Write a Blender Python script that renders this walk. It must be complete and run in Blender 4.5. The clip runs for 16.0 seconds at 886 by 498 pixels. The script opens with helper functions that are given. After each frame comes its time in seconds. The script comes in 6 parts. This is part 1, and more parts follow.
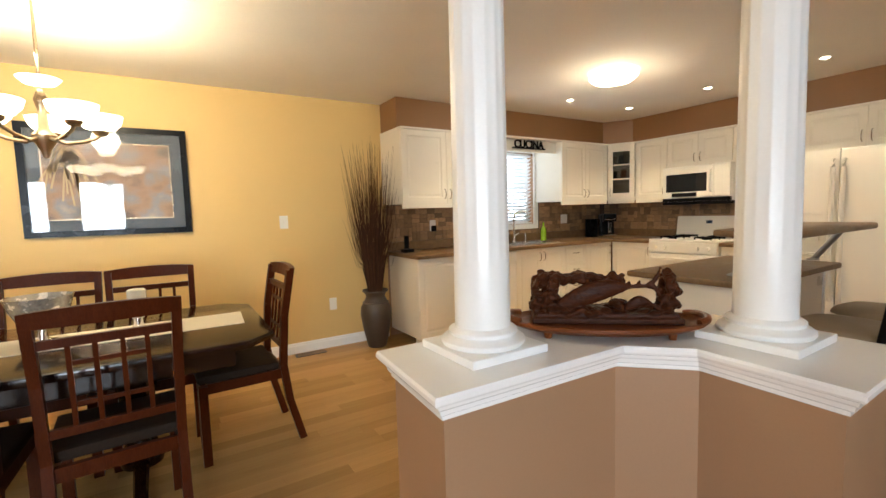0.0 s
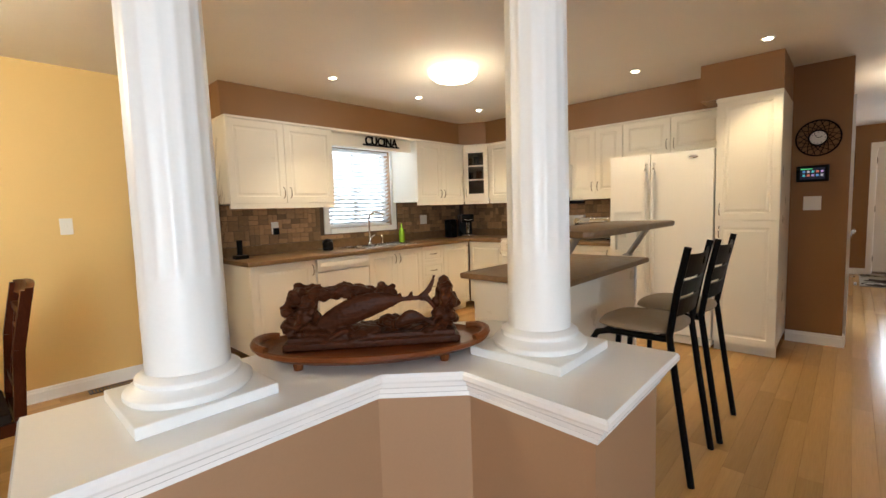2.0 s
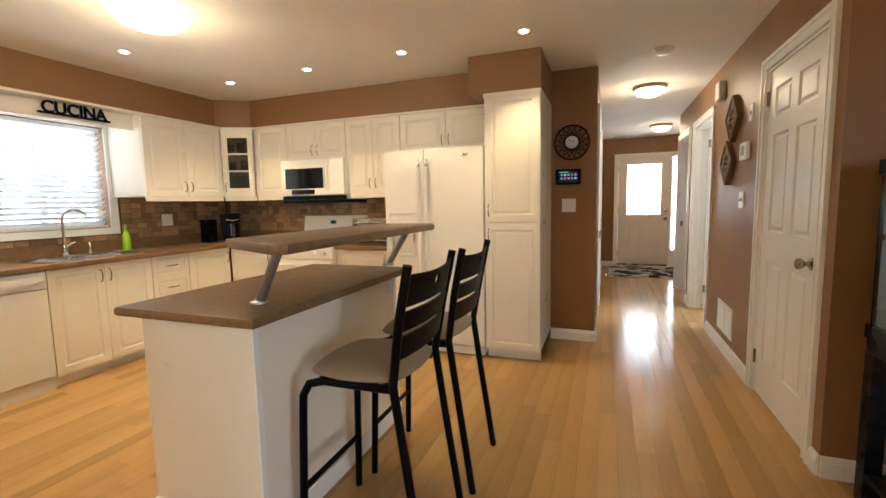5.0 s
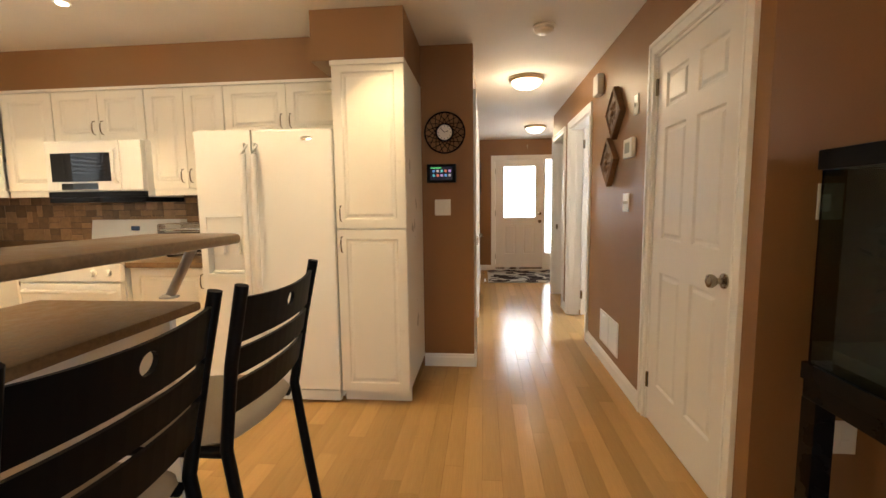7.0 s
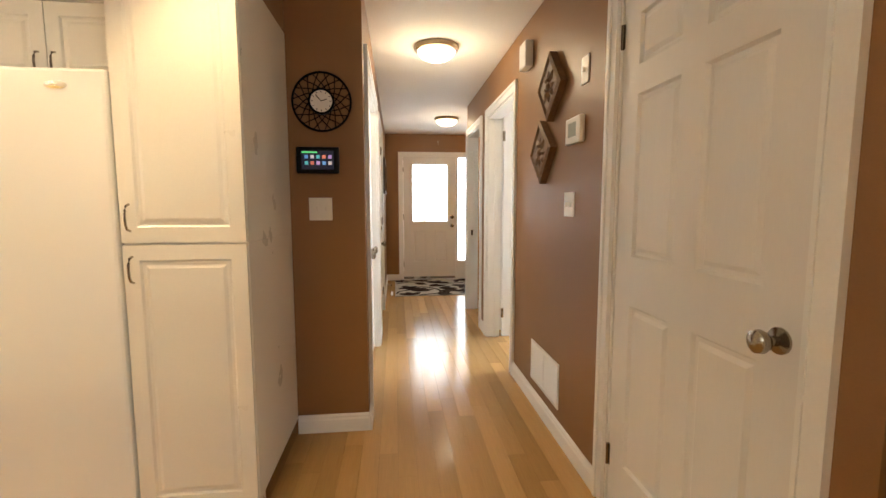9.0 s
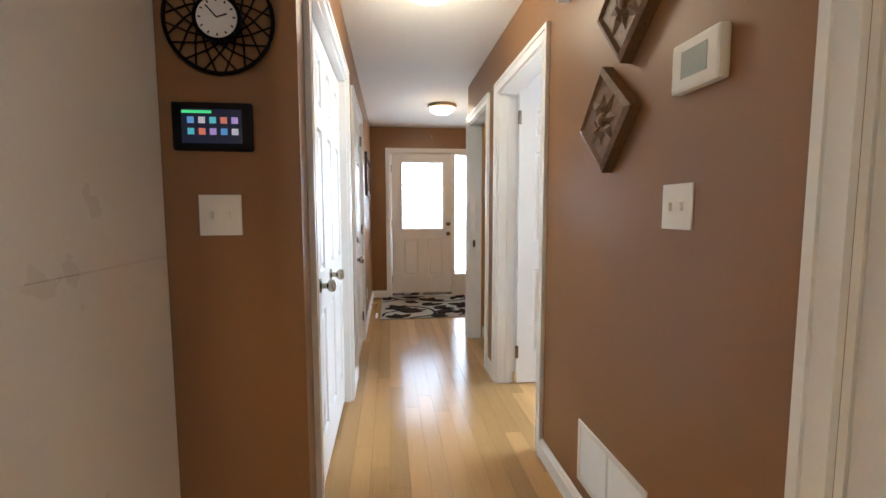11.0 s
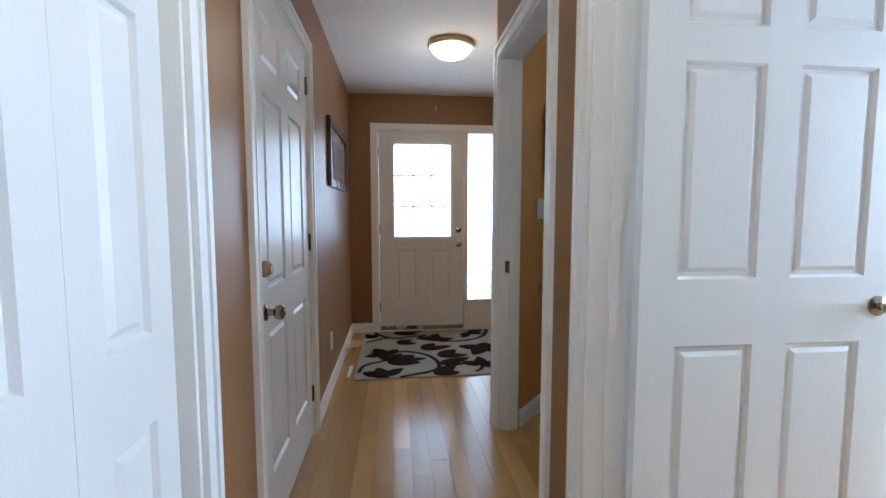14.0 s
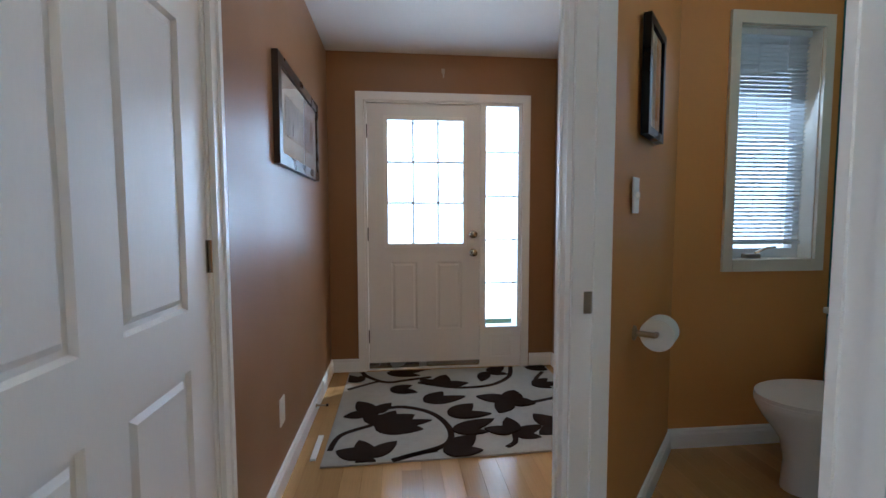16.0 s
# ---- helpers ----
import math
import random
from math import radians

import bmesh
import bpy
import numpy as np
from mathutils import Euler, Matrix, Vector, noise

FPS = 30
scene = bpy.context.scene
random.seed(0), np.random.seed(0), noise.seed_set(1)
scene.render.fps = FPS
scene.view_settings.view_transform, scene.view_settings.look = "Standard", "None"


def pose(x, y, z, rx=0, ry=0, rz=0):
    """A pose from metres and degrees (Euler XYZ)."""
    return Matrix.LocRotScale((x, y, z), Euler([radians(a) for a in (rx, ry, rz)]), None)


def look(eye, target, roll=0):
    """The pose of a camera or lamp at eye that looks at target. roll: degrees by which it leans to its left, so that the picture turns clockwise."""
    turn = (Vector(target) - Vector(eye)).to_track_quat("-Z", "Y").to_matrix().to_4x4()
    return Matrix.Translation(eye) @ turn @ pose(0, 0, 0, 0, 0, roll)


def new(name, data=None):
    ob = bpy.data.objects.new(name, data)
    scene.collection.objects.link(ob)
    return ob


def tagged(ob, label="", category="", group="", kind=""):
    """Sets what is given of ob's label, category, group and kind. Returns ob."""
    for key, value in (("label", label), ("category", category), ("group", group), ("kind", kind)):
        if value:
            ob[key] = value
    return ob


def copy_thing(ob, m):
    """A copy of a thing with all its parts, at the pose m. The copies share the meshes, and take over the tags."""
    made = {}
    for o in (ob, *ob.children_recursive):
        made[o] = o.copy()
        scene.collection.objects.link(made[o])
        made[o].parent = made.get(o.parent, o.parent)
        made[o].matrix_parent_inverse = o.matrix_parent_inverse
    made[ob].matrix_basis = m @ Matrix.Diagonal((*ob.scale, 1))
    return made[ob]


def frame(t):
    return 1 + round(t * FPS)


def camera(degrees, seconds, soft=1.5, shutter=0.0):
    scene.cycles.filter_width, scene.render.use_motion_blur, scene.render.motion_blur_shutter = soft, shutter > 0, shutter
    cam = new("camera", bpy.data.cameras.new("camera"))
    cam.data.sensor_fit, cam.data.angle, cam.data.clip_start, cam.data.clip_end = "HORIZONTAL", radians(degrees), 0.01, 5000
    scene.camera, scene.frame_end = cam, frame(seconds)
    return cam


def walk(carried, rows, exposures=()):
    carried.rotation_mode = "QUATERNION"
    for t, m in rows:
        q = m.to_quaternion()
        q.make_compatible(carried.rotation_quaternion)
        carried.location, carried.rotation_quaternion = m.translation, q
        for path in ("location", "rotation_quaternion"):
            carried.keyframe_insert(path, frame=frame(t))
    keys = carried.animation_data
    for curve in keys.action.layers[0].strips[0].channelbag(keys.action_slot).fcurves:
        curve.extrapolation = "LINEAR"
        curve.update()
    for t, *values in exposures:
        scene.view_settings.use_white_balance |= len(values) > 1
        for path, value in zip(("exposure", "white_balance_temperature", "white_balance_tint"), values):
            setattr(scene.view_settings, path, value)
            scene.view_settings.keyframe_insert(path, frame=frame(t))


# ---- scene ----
import itertools

cam = camera(90.7, 16.0)
PATH = [
    (0, (0.362, 0.248, 1.303), (1.415, 1.94, 1.136), -1.7),
    (0.5, (0.476, 0.258, 1.298), (1.638, 1.878, 1.13), -1.7),
    (1, (0.567, 0.246, 1.296), (1.834, 1.784, 1.123), -1.9),
    (1.5, (0.665, 0.237, 1.288), (2.03, 1.688, 1.112), -1.8),
    (2, (0.795, 0.23, 1.286), (2.249, 1.592, 1.108), -1.9),
    (2.5, (0.921, 0.217, 1.287), (2.463, 1.478, 1.105), -1.9),
    (3, (1.057, 0.21, 1.282), (2.676, 1.369, 1.096), -1.8),
    (3.5, (1.219, 0.181, 1.294), (2.908, 1.234, 1.102), -1.8),
    (4, (1.352, 0.161, 1.291), (3.106, 1.101, 1.091), -1.6),
    (6.5, (2.249, 0.176, 1.269), (4.213, 0.491, 1.06), -0.8),
    (7, (2.453, 0.176, 1.27), (4.433, 0.363, 1.062), -0.7),
    (7.5, (2.661, 0.157, 1.264), (4.65, 0.216, 1.062), -0.5),
    (8, (2.875, 0.129, 1.259), (4.863, 0.057, 1.057), -0.3),
    (8.5, (3.13, 0.109, 1.263), (5.112, -0.061, 1.064), -0.3),
    (9, (3.378, 0.091, 1.257), (5.357, -0.121, 1.058), -0.1),
    (11.5, (4.676, -0.038, 1.247), (6.654, -0.278, 1.072), -0.1),
    (12, (4.968, -0.072, 1.235), (6.948, -0.3, 1.062), 0.1),
    (12.5, (5.28, -0.118, 1.224), (7.261, -0.34, 1.059), 0.1),
    (13, (5.609, -0.138, 1.228), (7.59, -0.363, 1.065), 0.1),
    (13.5, (5.916, -0.179, 1.224), (7.898, -0.394, 1.064), 0.2),
    (14, (6.194, -0.204, 1.223), (8.177, -0.417, 1.064), 0.0),
    (14.5, (6.48, -0.214, 1.222), (8.462, -0.429, 1.065), 0.0),
    (15, (6.782, -0.225, 1.201), (8.765, -0.441, 1.048), 0.2),
    (15.5, (7.05, -0.243, 1.188), (9.033, -0.459, 1.042), 0.0),
    (16, (7.327, -0.262, 1.175), (9.312, -0.467, 1.041), -0.1),
]
walk(cam, [(t, look(eye, target, roll)) for t, eye, target, roll in PATH],
     [(0, 0.0, 6050, 7), (4, 0.12, 5950, 7), (6.5, 0.22, 6750, 9), (9, 0.3, 6650, 9), (11.5, 0.15, 5350, 7), (13, 0.04, 5150, 7), (14.5, -0.45, 4850, 4), (16, -0.28, 4750, 4)])

# ---------- world, sun, large lights ----------
world = bpy.data.worlds.new("world")
scene.world = world
world.use_nodes = True
wn, wl = world.node_tree.nodes, world.node_tree.links
sky = wn.new("ShaderNodeTexSky")
sky.sky_type, sky.sun_disc = "NISHITA", False
sky.sun_elevation, sky.sun_rotation = radians(50), radians(120)
wl.new(sky.outputs[0], wn["Background"].inputs[0])
wn["Background"].inputs[1].default_value = 0.12
sun = new("sun", bpy.data.lights.new("sun", "SUN"))
sun.data.energy, sun.data.angle, sun.data.color = 2.5, radians(0.5), (1, 0.95, 0.88)
sun.matrix_world = look((0, 0, 10), (-3.2, 5.5, 0))


def area(name, eye, target, w, h, watts, color):
    d = bpy.data.lights.new(name, "AREA")
    d.shape, d.size, d.size_y, d.energy, d.color = "RECTANGLE", w, h, watts, color
    ob = new(name, d)
    ob.matrix_world = look(eye, target)
    return ob


def bulb(name, at, watts, color=(1, 0.78, 0.5), radius=0.05):
    d = bpy.data.lights.new(name, "POINT")
    d.energy, d.color, d.shadow_soft_size = watts, color, radius
    ob = new(name, d)
    ob.location = at
    return ob


DAY = (0.86, 0.93, 1.0)
area("skylight_kitchen", (3.95, 4.60, 1.57), (3.95, 0, 1.4), 0.85, 0.85, 12, DAY)
area("skylight_front_door", (10.86, -0.48, 1.46), (0, -0.48, 1.2), 0.58, 0.93, 15, DAY)
area("skylight_sidelight", (10.86, -1.08, 1.2), (0, -1.0, 1.0), 0.24, 1.7, 9, DAY)
area("skylight_bath", (9.50, -2.166, 1.55), (8, -2.1, 1.0), 0.42, 1.1, 3, DAY)
area("skylight_office", (7.3, -3.38, 1.5), (7.3, 0, 1.2), 1.5, 1.2, 140, DAY)
for x, w in ((-2.0, 0.58), (-0.8, 0.72)):
    area("skylight_living", (x, -3.12, 1.45), (x, 3, 1.2), w, 1.38, 94 * w, DAY).data.spread = radians(140)


# ---------- materials ----------
def mat(name, color, rough=0.5, metal=0.0, vary=0.06, scale=6.0, fine=90.0, bump=0.0, coat=0.0, island=0.0, objvary=0.0, stretch=(1, 1, 1), glow=0.0, glowcol=None, spec=0.5):
    m = bpy.data.materials.new(name)
    m.use_nodes = True
    n, l = m.node_tree.nodes, m.node_tree.links
    b = n["Principled BSDF"]
    b.inputs["Metallic"].default_value = metal
    b.inputs["Coat Weight"].default_value = coat
    b.inputs["Specular IOR Level"].default_value = spec
    b.inputs["Coat Roughness"].default_value = 0.12
    co = n.new("ShaderNodeTexCoord")
    mp = n.new("ShaderNodeMapping")
    mp.inputs["Scale"].default_value = stretch
    l.new(co.outputs["Object"], mp.inputs[0])
    big = n.new("ShaderNodeTexNoise")
    big.inputs["Scale"].default_value, big.inputs["Detail"].default_value = scale, 4
    small = n.new("ShaderNodeTexNoise")
    small.inputs["Scale"].default_value, small.inputs["Detail"].default_value = fine, 3
    l.new(mp.outputs[0], big.inputs["Vector"])
    l.new(mp.outputs[0], small.inputs["Vector"])
    add = n.new("ShaderNodeMath")
    add.operation = "ADD"
    l.new(big.outputs[0], add.inputs[0])
    l.new(small.outputs[0], add.inputs[1])
    fac = add.outputs[0]
    rng = n.new("ShaderNodeMapRange")
    rng.inputs[1].default_value, rng.inputs[2].default_value = 0.6, 1.4
    rng.inputs[3].default_value, rng.inputs[4].default_value = 1 - vary, 1 + vary
    l.new(fac, rng.inputs[0])
    val = rng.outputs[0]
    for amount, node, out in ((island, "ShaderNodeNewGeometry", "Random Per Island"), (objvary, "ShaderNodeObjectInfo", "Random")):
        if amount:
            g = n.new(node)
            r2 = n.new("ShaderNodeMapRange")
            r2.inputs[3].default_value, r2.inputs[4].default_value = 1 - amount, 1 + amount
            l.new(g.outputs[out], r2.inputs[0])
            mu = n.new("ShaderNodeMath")
            mu.operation = "MULTIPLY"
            l.new(val, mu.inputs[0])
            l.new(r2.outputs[0], mu.inputs[1])
            val = mu.outputs[0]
    mix = n.new("ShaderNodeVectorMath")
    mix.operation = "SCALE"
    mix.inputs[0].default_value = color
    l.new(val, mix.inputs["Scale"])
    l.new(mix.outputs[0], b.inputs["Base Color"])
    rr = n.new("ShaderNodeMapRange")
    rr.inputs[1].default_value, rr.inputs[2].default_value = 0.3, 0.7
    rr.inputs[3].default_value, rr.inputs[4].default_value = max(rough - 0.06, 0.02), min(rough + 0.06, 1)
    l.new(big.outputs[0], rr.inputs[0])
    l.new(rr.outputs[0], b.inputs["Roughness"])
    if bump:
        bp = n.new("ShaderNodeBump")
        bp.inputs["Strength"].default_value, bp.inputs["Distance"].default_value = bump, 0.002
        l.new(small.outputs[0], bp.inputs["Height"])
        l.new(bp.outputs[0], b.inputs["Normal"])
    if glow:
        b.inputs["Emission Color"].default_value = (*(glowcol or color), 1)
        b.inputs["Emission Strength"].default_value = glow
    return m


def glass_mat(name, color=(1, 1, 1), rough=0.0, ior=1.45):
    m = bpy.data.materials.new(name)
    m.use_nodes = True
    b = m.node_tree.nodes["Principled BSDF"]
    b.inputs["Base Color"].default_value = (*color, 1)
    b.inputs["Transmission Weight"].default_value, b.inputs["Roughness"].default_value, b.inputs["IOR"].default_value = 1, rough, ior
    return m


YELLOW = mat("yellow wall paint", (0.72, 0.50, 0.19), 0.55, vary=0.03, scale=2, fine=160, bump=0.12)
BROWN = mat("brown wall paint", (0.262, 0.132, 0.05), 0.42, vary=0.05, scale=1.6, fine=170, bump=0.15)
TAN = mat("tan wall paint", (0.36, 0.215, 0.12), 0.5, vary=0.03, scale=2, fine=160, bump=0.12)
BATH = mat("bathroom tan paint", (0.64, 0.31, 0.085), 0.5, vary=0.03, scale=2, fine=160, bump=0.12)
TEAL = mat("teal accent paint", (0.01, 0.16, 0.17), 0.5, vary=0.04, scale=2, fine=160, bump=0.1)
CEIL = mat("ceiling paint", (0.83, 0.80, 0.74), 0.85, vary=0.03, scale=3, fine=130, bump=0.5)
TRIM = mat("white trim paint", (0.87, 0.87, 0.85), 0.34, vary=0.02, scale=4, fine=120, bump=0.03)
DOORW = mat("white door paint", (0.80, 0.79, 0.77), 0.35, vary=0.02, scale=5, fine=70, bump=0.08, stretch=(3, 3, 0.4))
CABW = mat("cream white cabinet", (0.82, 0.77, 0.66), 0.33, vary=0.02, scale=4, fine=120, bump=0.02)
APPL = mat("white appliance enamel", (0.83, 0.80, 0.73), 0.36, vary=0.015, scale=3, fine=240, bump=0.1)
COUNTER = mat("brown laminate worktop", (0.195, 0.118, 0.058), 0.36, spec=0.25, vary=0.3, scale=22, fine=90, bump=0.03)
BASE_OAK = mat("subfloor", (0.12, 0.07, 0.035), 0.7)
PLANK = mat("honey wood plank", (0.45, 0.268, 0.104), 0.2, vary=0.12, spec=0.16, scale=3, fine=30, bump=0.05, objvary=0.17, stretch=(0.22, 6, 6), coat=0.05)
PLANKS = mat("honey wood planks", (0.45, 0.268, 0.104), 0.2, vary=0.12, spec=0.16, scale=3, fine=30, bump=0.05, island=0.17, stretch=(0.22, 6, 6), coat=0.05)
TILE = mat("brown slate tile", (0.31, 0.185, 0.09), 0.4, vary=0.28, scale=25, fine=140, bump=0.3, objvary=0.45)
TILES = mat("brown slate tiles", (0.31, 0.185, 0.09), 0.4, vary=0.28, scale=25, fine=140, bump=0.3, island=0.45)
GROUT = mat("grout", (0.10, 0.07, 0.05), 0.9, vary=0.1, scale=30)
DARKWOOD = mat("dark cherry wood", (0.055, 0.012, 0.003), 0.34, vary=0.3, scale=5, fine=40, bump=0.03, stretch=(6, 6, 1), spec=0.08)
TABLEWOOD = mat("dark espresso wood", (0.013, 0.004, 0.0018), 0.16, spec=0.35, vary=0.3, scale=4, fine=30, stretch=(1, 8, 8))
CARVED = mat("carved red brown wood", (0.05, 0.0135, 0.004), 0.45, vary=0.5, scale=14, fine=60, bump=0.8, stretch=(1, 4, 4), spec=0.14)
TRAYW = mat("oiled tray wood", (0.15, 0.043, 0.011), 0.35, spec=0.25, vary=0.3, scale=10, fine=60, bump=0.2, stretch=(1, 5, 5))
BLACK = mat("black metal", (0.0022, 0.0022, 0.0024), 0.45, vary=0.1, spec=0.1)
BLACKP = mat("black plastic", (0.003, 0.003, 0.0035), 0.3, vary=0.1, spec=0.16)
SEAT = mat("taupe vinyl", (0.27, 0.21, 0.145), 0.5, vary=0.1, scale=9, fine=260, bump=0.25)
SEATD = mat("dark seat fabric", (0.022, 0.013, 0.008), 0.85, vary=0.15, spec=0.2, fine=250, bump=0.4)
NICKEL = mat("brushed nickel", (0.36, 0.32, 0.26), 0.16, 1.0, vary=0.05)
CHROME = mat("chrome", (0.8, 0.8, 0.8), 0.1, 1.0, vary=0.02)
POST = mat("satin grey metal", (0.42, 0.42, 0.43), 0.42, 0.85, vary=0.04)
CAPW = mat("glossy white cap paint", (0.88, 0.88, 0.87), 0.16, vary=0.015, scale=4, fine=120, bump=0.02)
STEEL = mat("stainless steel", (0.6, 0.6, 0.6), 0.25, 1.0, vary=0.05, stretch=(1, 20, 1))
BRASS = mat("antique nickel", (0.42, 0.33, 0.22), 0.3, 1.0, vary=0.08)
PLASTIC = mat("white plastic", (0.80, 0.78, 0.72), 0.35, vary=0.01)
BLIND = mat("white blind slat", (0.82, 0.82, 0.82), 0.4, vary=0.01)
_t = BLIND.node_tree
_tr, _mx = _t.nodes.new("ShaderNodeBsdfTranslucent"), _t.nodes.new("ShaderNodeMixShader")
_tr.inputs[0].default_value, _mx.inputs[0].default_value = (0.85, 0.87, 0.88, 1), 0.3
_t.links.new(_t.nodes["Principled BSDF"].outputs[0], _mx.inputs[1])
_t.links.new(_tr.outputs[0], _mx.inputs[2])
_t.links.new(_mx.outputs[0], _t.nodes["Material Output"].inputs[0])
REED = mat("dried reed", (0.062, 0.027, 0.012), 0.85, spec=0.2, vary=0.3, fine=60, island=0.4)
CLAY = mat("dark clay", (0.055, 0.04, 0.03), 0.45, vary=0.3, scale=8, bump=0.2)
CLOTH = mat("cream runner cloth", (0.72, 0.66, 0.52), 0.85, vary=0.06, fine=300, bump=0.4)
RUGA = mat("grey beige rug pile", (0.36, 0.33, 0.27), 0.95, vary=0.12, scale=20, fine=300, bump=0.9)
RUGB = mat("dark brown rug pile", (0.022, 0.012, 0.008), 0.95, spec=0.05, vary=0.2, scale=20, fine=300, bump=0.9)
LAMPG = mat("lit frosted glass", (1.0, 0.86, 0.62), 0.4, vary=0.0, glow=7, glowcol=(1.0, 0.83, 0.55))
LAMPC = mat("lit alabaster glass", (1.0, 0.86, 0.62), 0.4, vary=0.0, glow=9, glowcol=(1.0, 0.84, 0.58))
POTG = mat("lit pot bulb", (1, 0.9, 0.7), 0.4, vary=0.0, glow=22, glowcol=(1, 0.86, 0.62))
SCREEN = mat("dark glass", (0.006, 0.006, 0.008), 0.06, vary=0.0, spec=0.3)
BACKDROP = mat("bright overcast outdoors", (0.8, 0.85, 0.9), 1, vary=0.0, glow=2.2, glowcol=(0.88, 0.95, 1.0))
PANE = glass_mat("window glass")
CERAMIC = mat("white ceramic", (0.78, 0.76, 0.72), 0.15, vary=0.01)
PAPER = mat("white paper", (0.82, 0.80, 0.76), 0.9, vary=0.02, fine=200, bump=0.3)
GREEN = mat("green soap", (0.30, 0.55, 0.03), 0.25, vary=0.05)
MATB = mat("picture mat", (0.045, 0.055, 0.06), 0.5, vary=0.05)


# ---------- mesh helpers ----------
class Geo:
    """Gathers faces for one mesh."""

    def __init__(self):
        self.v, self.f = [], []

    def add(self, verts, faces):
        k = len(self.v)
        self.v += [tuple(p) for p in verts]
        self.f += [tuple(i + k for i in face) for face in faces]
        return self

    def box(self, x0, y0, z0, x1, y1, z1, b=0.0):
        if not b:
            v = [(x, y, z) for z in (z0, z1) for y in (y0, y1) for x in (x0, x1)]
            return self.add(v, [(0, 2, 3, 1), (4, 5, 7, 6), (0, 1, 5, 4), (2, 6, 7, 3), (0, 4, 6, 2), (1, 3, 7, 5)])
        bm = bmesh.new()
        bmesh.ops.create_cube(bm, size=1, matrix=Matrix.LocRotScale(((x0 + x1) / 2, (y0 + y1) / 2, (z0 + z1) / 2), None, (x1 - x0, y1 - y0, z1 - z0)))
        bmesh.ops.bevel(bm, geom=bm.edges[:], offset=b, segments=2, affect="EDGES", profile=0.6)
        return self.bm(bm)

    def bm(self, bm):
        bm.verts.index_update()
        self.add([v.co[:] for v in bm.verts], [[v.index for v in f.verts] for f in bm.faces])
        bm.free()
        return self

    def lathe(self, prof, c=(0, 0, 0), n=24, m=None):
        """prof: (radius, height) from the bottom up, round z."""
        m = m or Matrix.Translation(c)
        v = [m @ Vector((r * math.cos(a * math.tau / n), r * math.sin(a * math.tau / n), z)) for r, z in prof for a in range(n)]
        f = [(i * n + a, i * n + (a + 1) % n, (i + 1) * n + (a + 1) % n, (i + 1) * n + a) for i in range(len(prof) - 1) for a in range(n)]
        f += [tuple(range(n))[::-1], tuple((len(prof) - 1) * n + a for a in range(n))]
        return self.add(v, f)

    def tube(self, pts, r, n=10, r2=None):
        pts = [Vector(p) for p in pts]
        v, k = [], len(pts)
        for i, p in enumerate(pts):
            d = (pts[min(i + 1, k - 1)] - pts[max(i - 1, 0)]).normalized()
            u = d.cross(Vector((0, 0, 1)) if abs(d.z) < 0.95 else Vector((0, 1, 0))).normalized()
            w = d.cross(u)
            rr = r if r2 is None else r + (r2 - r) * i / (k - 1)
            v += [p + rr * (math.cos(a * math.tau / n) * u + math.sin(a * math.tau / n) * w) for a in range(n)]
        f = [(i * n + a, i * n + (a + 1) % n, (i + 1) * n + (a + 1) % n, (i + 1) * n + a) for i in range(k - 1) for a in range(n)]
        f += [tuple(range(n))[::-1], tuple((k - 1) * n + a for a in range(n))]
        return self.add(v, f)

    def bar(self, p, q, w, d):
        """A square bar from p to q, w across and d deep."""
        p, q = Vector(p), Vector(q)
        t = (q - p).normalized()
        u = t.cross(Vector((0, 1, 0)) if abs(t.y) < 0.9 else Vector((1, 0, 0))).normalized() * w / 2
        s = t.cross(u).normalized() * d / 2
        v = [e + a * u + b * s for e in (p, q) for a, b in ((-1, -1), (1, -1), (1, 1), (-1, 1))]
        return self.add(v, [(3, 2, 1, 0), (4, 5, 6, 7), (0, 1, 5, 4), (1, 2, 6, 5), (2, 3, 7, 6), (3, 0, 4, 7)])

    def prism(self, poly, z0, z1, m=None):
        m = m or Matrix()
        n = len(poly)
        v = [m @ Vector((x, y, z)) for z in (z0, z1) for x, y in poly]
        return self.add(v, [tuple(range(n))[::-1], tuple(range(n, 2 * n))] + [(i, (i + 1) % n, n + (i + 1) % n, n + i) for i in range(n)])

    def panel(self, w, h, t, panels, depth=0.008, edge=0.03):
        """A slab 0..w, 0..h, its front at y=0 and back at y=t, with sunk and raised panels in the front."""
        xs = sorted({0, w, *[p[0] for p in panels], *[p[2] for p in panels]})
        zs = sorted({0, h, *[p[1] for p in panels], *[p[3] for p in panels]})
        for i in range(len(xs) - 1):
            for j in range(len(zs) - 1):
                a, b, c, d = xs[i], zs[j], xs[i + 1], zs[j + 1]
                if any(p[0] <= a and c <= p[2] and p[1] <= b and d <= p[3] for p in panels):
                    continue
                self.add([(a, 0, b), (c, 0, b), (c, 0, d), (a, 0, d)], [(0, 1, 2, 3)])
        for a, b, c, d in panels:
            rings = [(0, 0), (0.008, depth), (edge * 0.6, depth), (edge, depth * 0.25)]
            v = []
            for o, y in rings:
                v += [(a + o, y, b + o), (c - o, y, b + o), (c - o, y, d - o), (a + o, y, d - o)]
            f = [(4 * r + k, 4 * r + (k + 1) % 4, 4 * r + 4 + (k + 1) % 4, 4 * r + 4 + k) for r in range(3) for k in range(4)]
            self.add(v, f + [(12, 13, 14, 15)])
